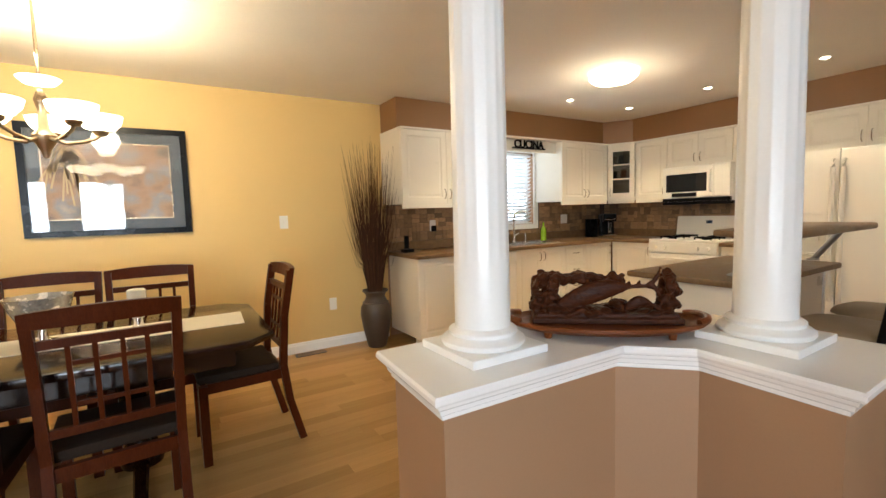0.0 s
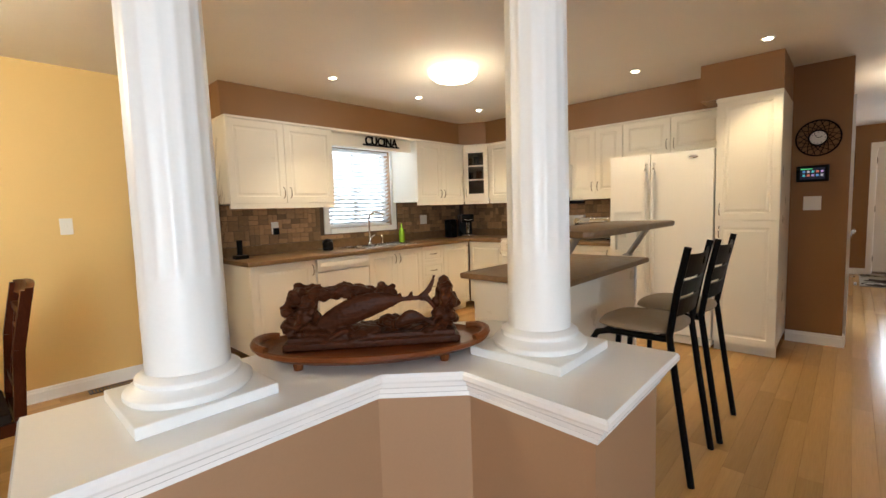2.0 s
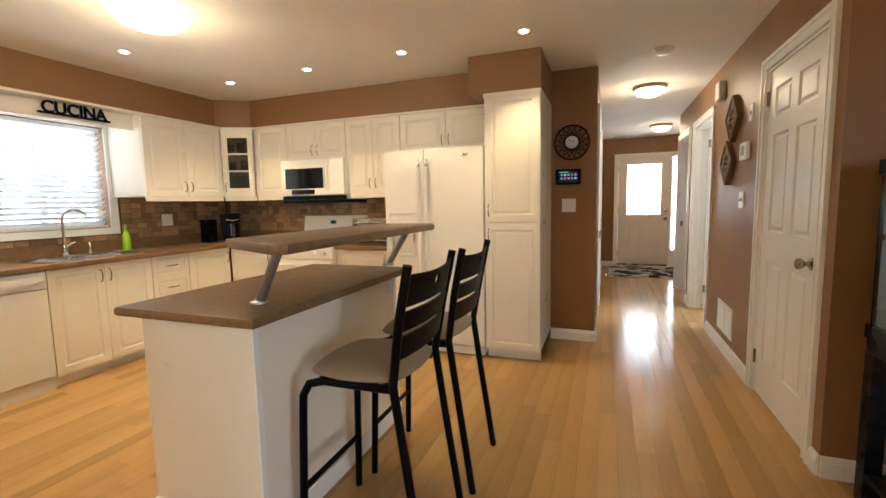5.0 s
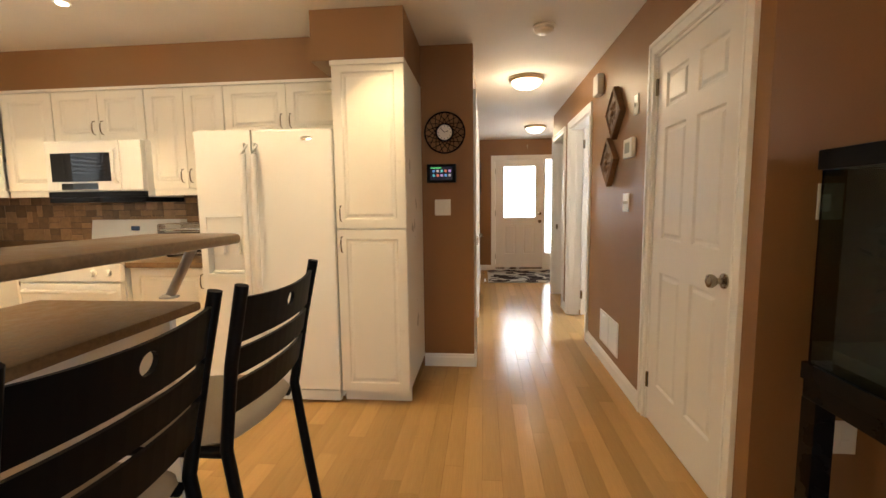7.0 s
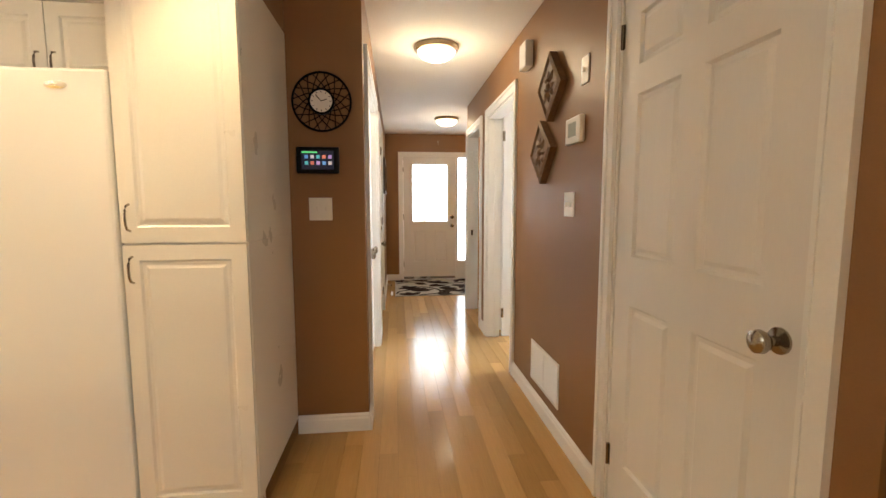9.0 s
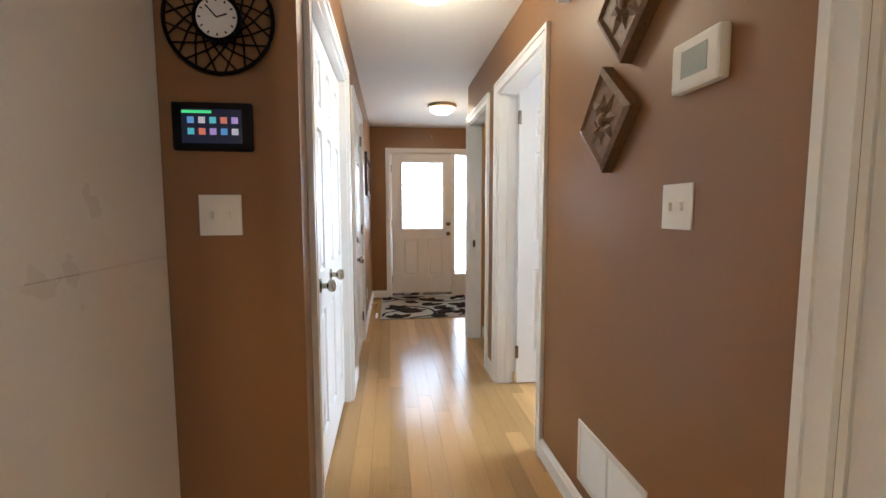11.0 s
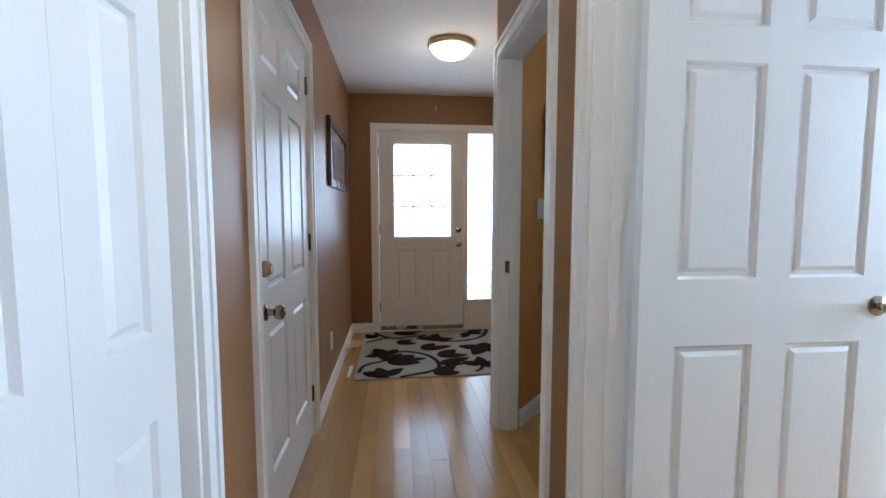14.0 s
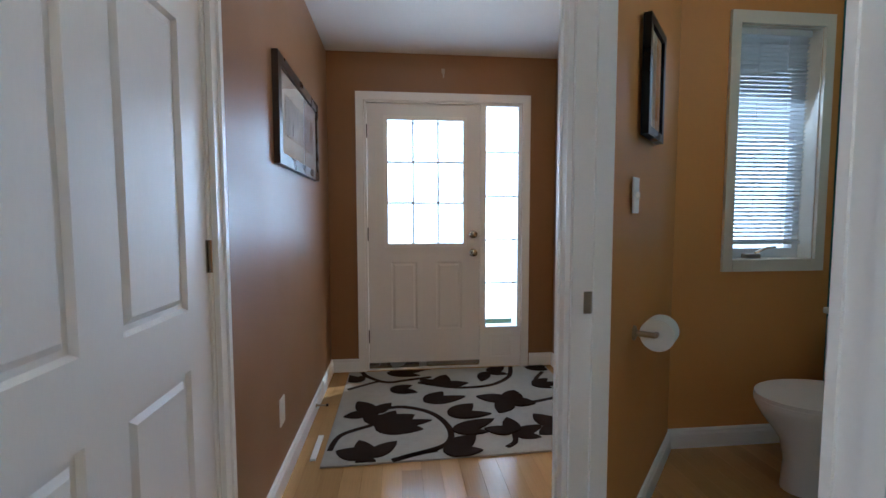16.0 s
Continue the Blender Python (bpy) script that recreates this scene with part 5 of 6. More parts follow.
def dining_chair(m):
    c = thing("dining_chair", m, "dark cherry dining chair with lattice back and padded seat", "chair", "chairs round the dining table")
    for s in (-1, 1):
        g = Geo()
        pts = [(s * 0.205, -0.30, 0.0), (s * 0.205, -0.235, 0.25), (s * 0.205, -0.21, 0.46), (s * 0.21, -0.23, 0.75), (s * 0.215, -0.275, 1.0)]
        for p, q in zip(pts, pts[1:]):
            g.bar(p, q, 0.034, 0.04)
        part("back_post", g, DARKWOOD, c)
        part("front_leg", Geo().bar((s * 0.2, 0.2, 0), (s * 0.2, 0.2, 0.43), 0.042, 0.042), DARKWOOD, c)
        part("side_rail", Geo().box(s * 0.2 - 0.012, -0.2, 0.385, s * 0.2 + 0.012, 0.18, 0.44), DARKWOOD, c)
    part("front_rail", Geo().box(-0.18, 0.188, 0.385, 0.18, 0.212, 0.44), DARKWOOD, c)
    part("back_rail", Geo().box(-0.188, -0.222, 0.385, 0.188, -0.198, 0.44), DARKWOOD, c)
    part("seat", Geo().box(-0.218, -0.185, 0.441, 0.218, 0.225, 0.485, 0.015), SEATD, c, "dark padded seat")

    def by(z):
        return -0.21 - (z - 0.46) * 0.09 if z < 0.75 else -0.236 - (z - 0.75) * 0.18

    g, k = Geo(), 9
    vv = []
    for j in range(k):
        u = j / (k - 1) * 2 - 1
        for z0 in (0.955, 1.012 + 0.012 * (1 - u * u)):
            y = by(z0) - 0.02 * (1 - u * u)
            vv += [(u * 0.232, y - 0.014, z0), (u * 0.232, y + 0.014, z0)]
    g.add(vv, [(4 * j + p, 4 * j + q, 4 * j + 4 + q, 4 * j + 4 + p) for j in range(k - 1) for p, q in ((0, 1), (1, 3), (3, 2), (2, 0))] + [(0, 2, 3, 1), (4 * k - 4, 4 * k - 3, 4 * k - 1, 4 * k - 2)])
    part("top_rail", g, DARKWOOD, c)
    for z in (0.895, 0.565):
        part("cross_rail", Geo().box(-0.195, by(z) - 0.011, z - 0.016, 0.195, by(z) + 0.011, z + 0.016), DARKWOOD, c)
    for x in (-0.115, -0.04, 0.04, 0.115):
        part("slat", Geo().bar((x, by(0.575), 0.575), (x, by(0.885), 0.885), 0.016, 0.013), DARKWOOD, c)
    for z in (0.815, 0.66):
        part("lattice_bar", Geo().box(-0.115, by(z) - 0.0055, z - 0.008, 0.115, by(z) + 0.0055, z + 0.008), DARKWOOD, c)
    return c


c1 = dining_chair(pose(0.13, 2.47, 0, 0, 0, 4))
for m in (pose(-0.39, 2.46, 0, 0, 0, -2), pose(-0.90, 2.46, 0), pose(-0.23, 3.24, 0, 0, 0, 180), pose(0.25, 3.24, 0, 0, 0, 181), pose(-0.74, 3.24, 0, 0, 0, 180), pose(0.645, 3.02, 0, 0, 0, 92)):
    copy_thing(c1, m)
bowl = thing("glass_bowl", (-0.16, 2.88, 0.764), "footed silvery glass centrepiece bowl on the table", "bowl")
part("foot", Geo().lathe([(0.06, 0), (0.06, 0.008), (0.02, 0.02), (0.016, 0.06), (0.03, 0.075)], n=24), CHROME, bowl, "", True)
part("dish", Geo().lathe([(0.03, 0.076), (0.08, 0.1), (0.11, 0.16), (0.125, 0.215), (0.12, 0.215), (0.104, 0.162), (0.075, 0.108), (0.03, 0.085)], n=24), mat("mottled silver glass", (0.6, 0.57, 0.5), 0.25, 0.6, vary=0.4, scale=30, bump=0.3), bowl, "", True)
cnd = thing("pillar_candle", (0.20, 2.88, 0.764), "cream pillar candle on a glass stand", "candle")
part("stand", Geo().lathe([(0.05, 0), (0.05, 0.01), (0.022, 0.02), (0.022, 0.06), (0.05, 0.075), (0.05, 0.085)], n=20), CHROME, cnd, "", True)
part("candle", Geo().lathe([(0.038, 0.086), (0.04, 0.09), (0.04, 0.2), (0.034, 0.205), (0.0, 0.198)], n=20), CLOTH, cnd, "cream wax pillar", True)

def framed(name, m, w, h, border, label, frame_mat, mat_mat, matw, art, glassy=True):
    f = thing(name, m, label, "picture")
    g = Geo()
    b = border
    for a, c, d, e in ((-w / 2, -h / 2, w / 2, -h / 2 + b), (-w / 2, h / 2 - b, w / 2, h / 2), (-w / 2, -h / 2 + b, -w / 2 + b, h / 2 - b), (w / 2 - b, -h / 2 + b, w / 2, h / 2 - b)):
        g.box(a, -0.028, c, d, -0.001, e)
    part("frame", g, frame_mat, f)
    part("mat_board", Geo().box(-w / 2 + b, -0.014, -h / 2 + b, w / 2 - b, -0.002, h / 2 - b), mat_mat, f)
    q = b + matw
    part("inner_line", Geo().box(-w / 2 + q - 0.008, -0.0155, -h / 2 + q - 0.008, w / 2 - q + 0.008, -0.0142, h / 2 - q + 0.008), BRASS, f, "thin gilt inner line")
    part("print", Geo().box(-w / 2 + q, -0.0172, -h / 2 + q, w / 2 - q, -0.0157, h / 2 - q), art, f)
    if glassy:
        part("glazing", Geo().box(-w / 2 + b, -0.022, -h / 2 + b, w / 2 - b, -0.0195, h / 2 - b), PANE, f).visible_shadow = False
    return f


def art_mat(name, cols, scale):
    m = bpy.data.materials.new(name)
    m.use_nodes = True
    n, l = m.node_tree.nodes, m.node_tree.links
    t = n.new("ShaderNodeTexNoise")
    t.inputs["Scale"].default_value, t.inputs["Detail"].default_value = scale, 6
    co = n.new("ShaderNodeTexCoord")
    l.new(co.outputs["Object"], t.inputs["Vector"])
    rp = n.new("ShaderNodeValToRGB")
    rp.color_ramp.elements[0].position, rp.color_ramp.elements[1].position = 0.34, 0.66
    rp.color_ramp.elements[0].color, rp.color_ramp.elements[1].color = (*cols[0], 1), (*cols[-1], 1)
    for i, c in enumerate(cols[1:-1]):
        e = rp.color_ramp.elements.new(0.34 + 0.32 * (i + 1) / (len(cols) - 1))
        e.color = (*c, 1)
    l.new(t.outputs[0], rp.inputs[0])
    l.new(rp.outputs[0], n["Principled BSDF"].inputs["Base Color"])
    n["Principled BSDF"].inputs["Roughness"].default_value = 0.5
    return m


dp = framed("framed_picture", pose(0.005, YN, 1.615), 1.04, 0.825, 0.045, "large black framed landscape print with dark mat under glass", BLACKP, MATB, 0.085,
            art_mat("dusky savanna print", [(0.03, 0.02, 0.015), (0.12, 0.08, 0.05), (0.25, 0.14, 0.07), (0.18, 0.17, 0.16), (0.33, 0.25, 0.16)], 3.2))
g = Geo()
rr = random.Random(3)
for i in range(26):
    a = rr.uniform(-2.6, -0.6)
    p = Vector((-0.25 + rr.uniform(-0.03, 0.03), -0.018, 0.18 + rr.uniform(-0.05, 0.08)))
    L = rr.uniform(0.15, 0.36)
    pts = [p + Vector((math.cos(a) * L * u * 0.7, 0, math.sin(a) * L * u * u)) for u in (0, 0.35, 0.7, 1)]
    for p0, p1 in zip(pts, pts[1:]):
        g.bar(p0, p1, 0.012, 0.0005)
part("printed_palm", g, mat("printed ochre", (0.36, 0.25, 0.12), 0.6), dp, "ochre palm fronds in the print")
framed("framed_picture", pose(9.72, YL, 1.65), 0.93, 0.47, 0.05, "dark framed pale print with white mat on the hall wall", mat("walnut frame", (0.03, 0.018, 0.012), 0.3), PAPER, 0.1,
       art_mat("grey lavender print", [(0.12, 0.12, 0.16), (0.35, 0.36, 0.42), (0.55, 0.55, 0.58), (0.3, 0.25, 0.22)], 6))
framed("framed_picture", pose(8.865, -1.176, 1.665, 0, 0, -42), 0.27, 0.40, 0.03, "small black framed print on the bathroom wall", BLACKP, PAPER, 0.05,
       art_mat("sepia print", [(0.1, 0.07, 0.05), (0.4, 0.33, 0.25), (0.6, 0.55, 0.45)], 9))

va = thing("floor_vase", (2.04, 4.23, 0), "tall dark clay floor vase", "vase")
part("pot", Geo().lathe([(0.085, 0), (0.095, 0.02), (0.13, 0.18), (0.152, 0.33), (0.145, 0.40), (0.105, 0.47), (0.092, 0.50), (0.10, 0.53), (0.128, 0.555), (0.125, 0.565), (0.085, 0.53), (0.08, 0.5)], n=36), CLAY, va, "", True)
part("shoulder_ring", Geo().lathe([(0.123, 0.438), (0.13, 0.444), (0.123, 0.45)], n=36), CLAY, va, "", True)
rd2 = random.Random(11)
g = Geo()
for i in range(330):
    a, sp2 = rd2.uniform(0, math.tau), rd2.random() ** 0.7 * 0.29
    hgt2 = rd2.uniform(1.15, 2.06) - sp2 * 0.3
    bx, by2 = 0.05 * math.cos(a), 0.05 * math.sin(a)
    tx, ty = sp2 * math.cos(a), min(sp2 * math.sin(a), 0.19)
    w1, w2 = rd2.uniform(-0.02, 0.02), rd2.uniform(-0.02, 0.02)
    g.tube([(bx, by2, 0.46), (bx + (tx - bx) * 0.25 + w1, by2 + (ty - by2) * 0.25, 0.5 + hgt2 * 0.25), (bx + (tx - bx) * 0.6 + w2, by2 + (ty - by2) * 0.6, hgt2 * 0.72), (tx, ty, hgt2)], 0.0042, 5, 0.0005)
rs = tagged(new("dried_reeds", g.mesh("dried_reeds")), "bundle of dried dark brown reeds in the vase", "reeds", kind="stuff")
rs.data.materials.append(REED)
rs.location = (2.04, 4.23, 0)
BRONZE = mat("dark bronze", (0.05, 0.03, 0.018), 0.5)
rg = thing("floor_register", (1.42, 4.38, 0.0), "bronze metal floor vent register", "vent")
part("frame", Geo().box(-0.14, -0.05, 0.001, 0.14, -0.04, 0.006).box(-0.14, 0.04, 0.001, 0.14, 0.05, 0.006).box(-0.14, -0.04, 0.001, -0.13, 0.04, 0.006).box(0.13, -0.04, 0.001, 0.14, 0.04, 0.006), BRONZE, rg)
for k in range(12):
    part("slat", Geo().box(-0.125 + k * 0.0215, -0.04, 0.001, -0.115 + k * 0.0215, 0.04, 0.005), BRONZE, rg)

# ---------- hall wall things ----------
ck = thing("wall_clock", pose(XF, 0.465, 1.79, 0, 0, -90), "round wall clock with a dark woven wire ring", "clock")
rotx = Matrix.Rotation(radians(90), 4, "X")
part("case", Geo().lathe([(0.06, 0.0), (0.066, 0.01), (0.066, 0.03), (0.058, 0.034), (0.056, 0.028), (0, 0.028)], n=36, m=rotx), BLACK, ck, "", True)
part("dial", Geo().lathe([(0, 0.0285), (0.055, 0.0285), (0.055, 0.03), (0, 0.03)], n=36, m=rotx), PAPER, ck, "white clock dial")
part("outer_ring", Geo().tube([(0.148 * math.cos(t), -0.014, 0.148 * math.sin(t)) for t in np.linspace(0, math.tau, 41)], 0.006, 8), BLACK, ck, "", True)
for k in range(16):
    a = k * math.tau / 16
    for s in (-1, 1):
        part("wire", Geo().tube([(r * math.cos(a + s * u), -0.014 + s * 0.003, r * math.sin(a + s * u)) for r, u in ((0.064, 0), (0.09, 0.35), (0.122, 0.6), (0.146, 0.7))], 0.0028, 5), BLACK, ck)
for a, L in ((0.35, 0.03), (2.3, 0.042)):
    part("clock_hand", Geo().bar((0, -0.031, 0), (L * math.cos(a), -0.031, L * math.sin(a)), 0.004, 0.001), BLACK, ck)
for k in range(12):
    a = k * math.tau / 12
    part("hour_mark", Geo().bar((0.043 * math.cos(a), -0.0306, 0.043 * math.sin(a)), (0.05 * math.cos(a), -0.0306, 0.05 * math.sin(a)), 0.004, 0.001), BLACK, ck)
tp = thing("touch_panel", pose(XF, 0.493, 1.492, 0, 0, -90), "black wall touch panel with lit coloured icons", "touch panel")
part("case", Geo().box(-0.11, -0.022, -0.069, 0.11, -0.001, 0.069, 0.008), BLACKP, tp)
sc2 = part("screen", Geo().box(-0.082, -0.0235, -0.048, 0.082, -0.0222, 0.048), mat("lit screen", (0.01, 0.01, 0.015), 0.15, glow=0.08, glowcol=(0.05, 0.08, 0.2)), tp, "lit touch screen")
ic = [(0.2, 0.5, 1.0), (0.9, 0.9, 1.0), (0.2, 0.8, 0.9), (1.0, 0.3, 0.2), (0.7, 0.5, 1.0)]
icm = [mat("icon glow", c, 0.4, vary=0, glow=0.25) for c in ic]
for r in range(2):
    for k in range(5):
        part("icon", Geo().box(-0.066 + k * 0.03, -0.0245, 0.008 - r * 0.032, -0.048 + k * 0.03, -0.0237, 0.026 - r * 0.032), icm[(k + 2 * r) % 5], sc2)
part("status_bar", Geo().box(-0.08, -0.0245, 0.036, 0.0, -0.0237, 0.044), mat("green bar", (0.1, 0.6, 0.2), 0.4, glow=0.8), sc2)


def tile_art(x, z, r, turn):
    t = thing("wall_plaque", pose(x, YR, z, 0, 0, 180), "carved brown wooden diamond wall plaque with leaf relief", "wall plaque", "diamond wall plaques")
    body = Geo()
    d = r / math.sqrt(2)
    m = Matrix.Rotation(radians(45 + turn), 4, "Y")
    rings = [(d, -0.001), (d, -0.04), (d - 0.018, -0.048), (d - 0.026, -0.036)]
    v = [m @ Vector((a * q, y, b * q)) for q, y in rings for a, b in ((-1, -1), (1, -1), (1, 1), (-1, 1))]
    body.add(v, [(4 * i + k, 4 * i + (k + 1) % 4, 4 * i + 4 + (k + 1) % 4, 4 * i + 4 + k) for i in range(3) for k in range(4)] + [(12, 13, 14, 15)])
    wood = mat("plaque wood", (0.17, 0.09, 0.038), 0.55, vary=0.4, scale=12, fine=70, bump=0.4)
    part("board", body, wood, t)
    for k in range(8):
        a = radians(45 * k + turn)
        L = (d - 0.035) * (1.25 if k % 2 else 0.95)
        lf = Geo()
        e = Vector((math.cos(a), 0, math.sin(a)))
        s = Vector((-math.sin(a), 0, math.cos(a)))
        base, up = Vector((0, -0.0365, 0)), Vector((0, -0.013, 0))
        pts = [e * 0.015, e * L * 0.5 + s * 0.022, e * L, e * L * 0.5 - s * 0.022]
        lf.add([base + p for p in pts] + [base + up + e * L * 0.45, base + up * 0.6 + e * L * 0.75], [(0, 1, 4), (1, 5, 4), (1, 2, 5), (2, 3, 5), (3, 4, 5), (3, 0, 4)])
        part("leaf", lf, wood, t)
    part("boss", Geo().lathe([(0.024, 0.036), (0.022, 0.046), (0.012, 0.054), (0, 0.056)], n=14, m=rotx), wood, t, "", True)


tile_art(5.715, 1.885, 0.18, 4)
tile_art(5.835, 1.555, 0.178, -3)
th = thing("thermostat", pose(5.40, YR, 1.605, 0, 0, 180), "white digital wall thermostat", "thermostat")
part("case", Geo().box(-0.085, -0.03, -0.062, 0.085, -0.001, 0.062, 0.01), PLASTIC, th)
part("display", Geo().box(-0.045, -0.0315, -0.03, 0.045, -0.0302, 0.035), mat("grey lcd", (0.30, 0.33, 0.28), 0.3), th, "grey display")
cb = thing("door_chime", pose(6.17, YR, 2.19, 0, 0, 180), "white plastic door chime box high on the wall", "chime")
part("box", Geo().box(-0.07, -0.055, -0.08, 0.07, -0.001, 0.08, 0.012), PLASTIC, cb)
rv = thing("wall_vent", pose(5.79, YR, 0.285, 0, 0, 180), "white metal return air grille low on the wall", "vent")
part("frame", Geo().box(-0.235, -0.008, -0.125, 0.235, -0.001, -0.105).box(-0.235, -0.008, 0.105, 0.235, -0.001, 0.125).box(-0.235, -0.008, -0.105, -0.215, -0.001, 0.105).box(0.215, -0.008, -0.105, 0.235, -0.001, 0.105).box(-0.006, -0.008, -0.105, 0.006, -0.001, 0.105), TRIM, rv)
vm = Geo().add([(-0.104, -0.007, -0.004), (0.104, -0.007, -0.004), (0.104, -0.001, 0.005), (-0.104, -0.001, 0.005)], [(0, 1, 2, 3)]).mesh("louvre")
vm.materials.append(TRIM)
for s in (-0.11, 0.11):
    for k in range(19):
        o = new("louvre", vm)
        o.parent, o.location = rv, (s, 0, -0.098 + k * 0.0108)
sd = thing("smoke_detector", (5.52, -0.22, H), "white round smoke detector on the ceiling", "smoke detector")
part("body", Geo().lathe([(0.0, -0.045), (0.045, -0.043), (0.062, -0.03), (0.065, -0.012), (0.075, -0.01), (0.075, 0)], n=28), PLASTIC, sd, "", True)
hk = thing("wall_hook", pose(XD, -0.615, 2.27, 0, 0, -90), "small metal hook above the front door", "hook")
part("hook", Geo().tube([(0, -0.001, 0.03), (0, -0.012, 0.028), (0, -0.014, 0.0), (0, -0.02, -0.025), (0, -0.03, -0.012)], 0.005, 8).box(-0.012, -0.004, 0.01, 0.012, -0.001, 0.045), BRASS, hk)
dst = thing("door_stop", pose(9.97, YL - 0.017, 0.055, 90, 0, 0), "small spring door stop on the baseboard", "door stop")
part("spring", Geo().lathe([(0.014, 0), (0.008, 0.006), (0.005, 0.01), (0.005, 0.06)], n=12), BRASS, dst, "", True)
part("tip", Geo().lathe([(0.008, 0.0602), (0.008, 0.072), (0, 0.073)], n=12), BLACKP, dst)
frg = thing("floor_register", pose(9.56, 0.16, 0.0), "long pale floor vent beside the baseboard", "vent")
part("frame", Geo().box(-0.12, -0.014, 0.001, 0.12, 0.014, 0.012, 0.003), TRIM, frg)

# ---------- entrance rug ----------
rug = thing("entrance_rug", (0, 0, 0), "grey beige rug with dark brown vine and leaf pattern", "rug")
part("rug_base", slab([(9.37, 0.115), (9.41, -1.42), (10.66, -1.42), (10.66, 0.115)], 0.001, 0.011, 0.003), RUGA, rug)


def on_rug(x, y):
    return 9.38 < x < 10.655 and -1.41 < y < 0.11


def vine(pts, w=0.03):
    """A curved stem through the points."""
    P = [Vector(p) for p in pts]
    fine = []
    for i in range(len(P) - 1):
        a, b, c, d = P[max(i - 1, 0)], P[i], P[i + 1], P[min(i + 2, len(P) - 1)]
        for k in range(8):
            t = k / 8
            fine.append(0.5 * ((2 * b) + (c - a) * t + (2 * a - 5 * b + 4 * c - d) * t * t + (3 * b - a - 3 * c + d) * t ** 3))
    fine.append(P[-1])
    fine = [p for p in fine if on_rug(p.x, p.y)]
    g, n = Geo(), len(fine)
    if n < 3:
        return
    v = []
    for i, p in enumerate(fine):
        d = (fine[min(i + 1, n - 1)] - fine[max(i - 1, 0)]).normalized()
        s = Vector((-d.y, d.x)) * w / 2
        v += [(*(p + s), 0.0112), (*(p - s), 0.0112), (*(p + s * 0.8), 0.0145), (*(p - s * 0.8), 0.0145)]
    g.add(v, [(4 * i + a, 4 * i + b, 4 * i + 4 + b, 4 * i + 4 + a) for i in range(n - 1) for a, b in ((0, 1), (1, 3), (3, 2), (2, 0))] + [(0, 2, 3, 1), (4 * n - 4, 4 * n - 3, 4 * n - 1, 4 * n - 2)])
    part("vine", g, RUGB, rug, "dark brown vine stem")


def leaf(x, y, a, L, w, bend=0.0):
    """One leaf from its foot at x, y along the way a (degrees)."""
    e = radians(a)
    left, right = [], []
    for k in range(11):
        u = k / 10
        half = w * math.sin(math.pi * u ** 0.8) ** 0.8 * 0.5
        q = Vector((L * u, bend * L * u * u))
        left.append(q + Vector((0, half)))
        right.append(q - Vector((0, half)))
    poly = [(x + p.x * math.cos(e) - p.y * math.sin(e), y + p.x * math.sin(e) + p.y * math.cos(e)) for p in right + left[::-1][1:-1]]
    poly = [(min(max(px, 9.385), 10.65), min(max(py, -1.405), 0.105)) for px, py in poly]
    part("leaf", Geo().prism(poly, 0.0112, 0.015 + 0.00012 * (len(rug.children) % 40)), RUGB, rug, "dark brown leaf")


OX, OY = -0.11, -0.15
vine([(9.62 + OX, 0.24 + OY), (9.78 + OX, 0.2 + OY), (9.90 + OX, 0.01 + OY), (9.97 + OX, -0.02 + OY)])
vine([(10.08 + OX, 0.02 + OY), (10.10 + OX, -0.14 + OY), (9.99 + OX, -0.31 + OY), (9.79 + OX, -0.39 + OY), (9.62 + OX, -0.35 + OY), (9.52 + OX, -0.13 + OY), (9.47 + OX, -0.02 + OY)], 0.036)
vine([(9.57 + OX, -0.3 + OY), (9.54 + OX, -0.18 + OY), (9.5 + OX, -0.1 + OY)])
vine([(10.80 + OX, 0.18 + OY), (10.66 + OX, 0.12 + OY), (10.53 + OX, -0.02 + OY), (10.56 + OX, -0.18 + OY), (10.60 + OX, -0.35 + OY)], 0.034)
vine([(10.5 + OX, -0.25 + OY), (10.38 + OX, -0.5 + OY), (10.40 + OX, -0.75 + OY), (10.55 + OX, -0.92 + OY), (10.76 + OX, -0.99 + OY)], 0.034)
vine([(10.42 + OX, 0.24 + OY), (10.5 + OX, 0.12 + OY), (10.55 + OX, 0.04 + OY)])
vine([(10.08 + OX, -0.86 + OY), (10.10 + OX, -1.0 + OY), (10.18 + OX, -1.2 + OY), (10.3 + OX, -1.35 + OY)])
vine([(9.56 + OX, -0.66 + OY), (9.62 + OX, -0.72 + OY), (9.75 + OX, -0.74 + OY)])
vine([(10.62 + OX, -1.2 + OY), (10.45 + OX, -1.1 + OY), (10.4 + OX, -1.25 + OY), (10.5 + OX, -1.45 + OY)])
vine([(9.5 + OX, -1.0 + OY), (9.7 + OX, -1.12 + OY), (9.9 + OX, -1.3 + OY), (9.85 + OX, -1.5 + OY)])
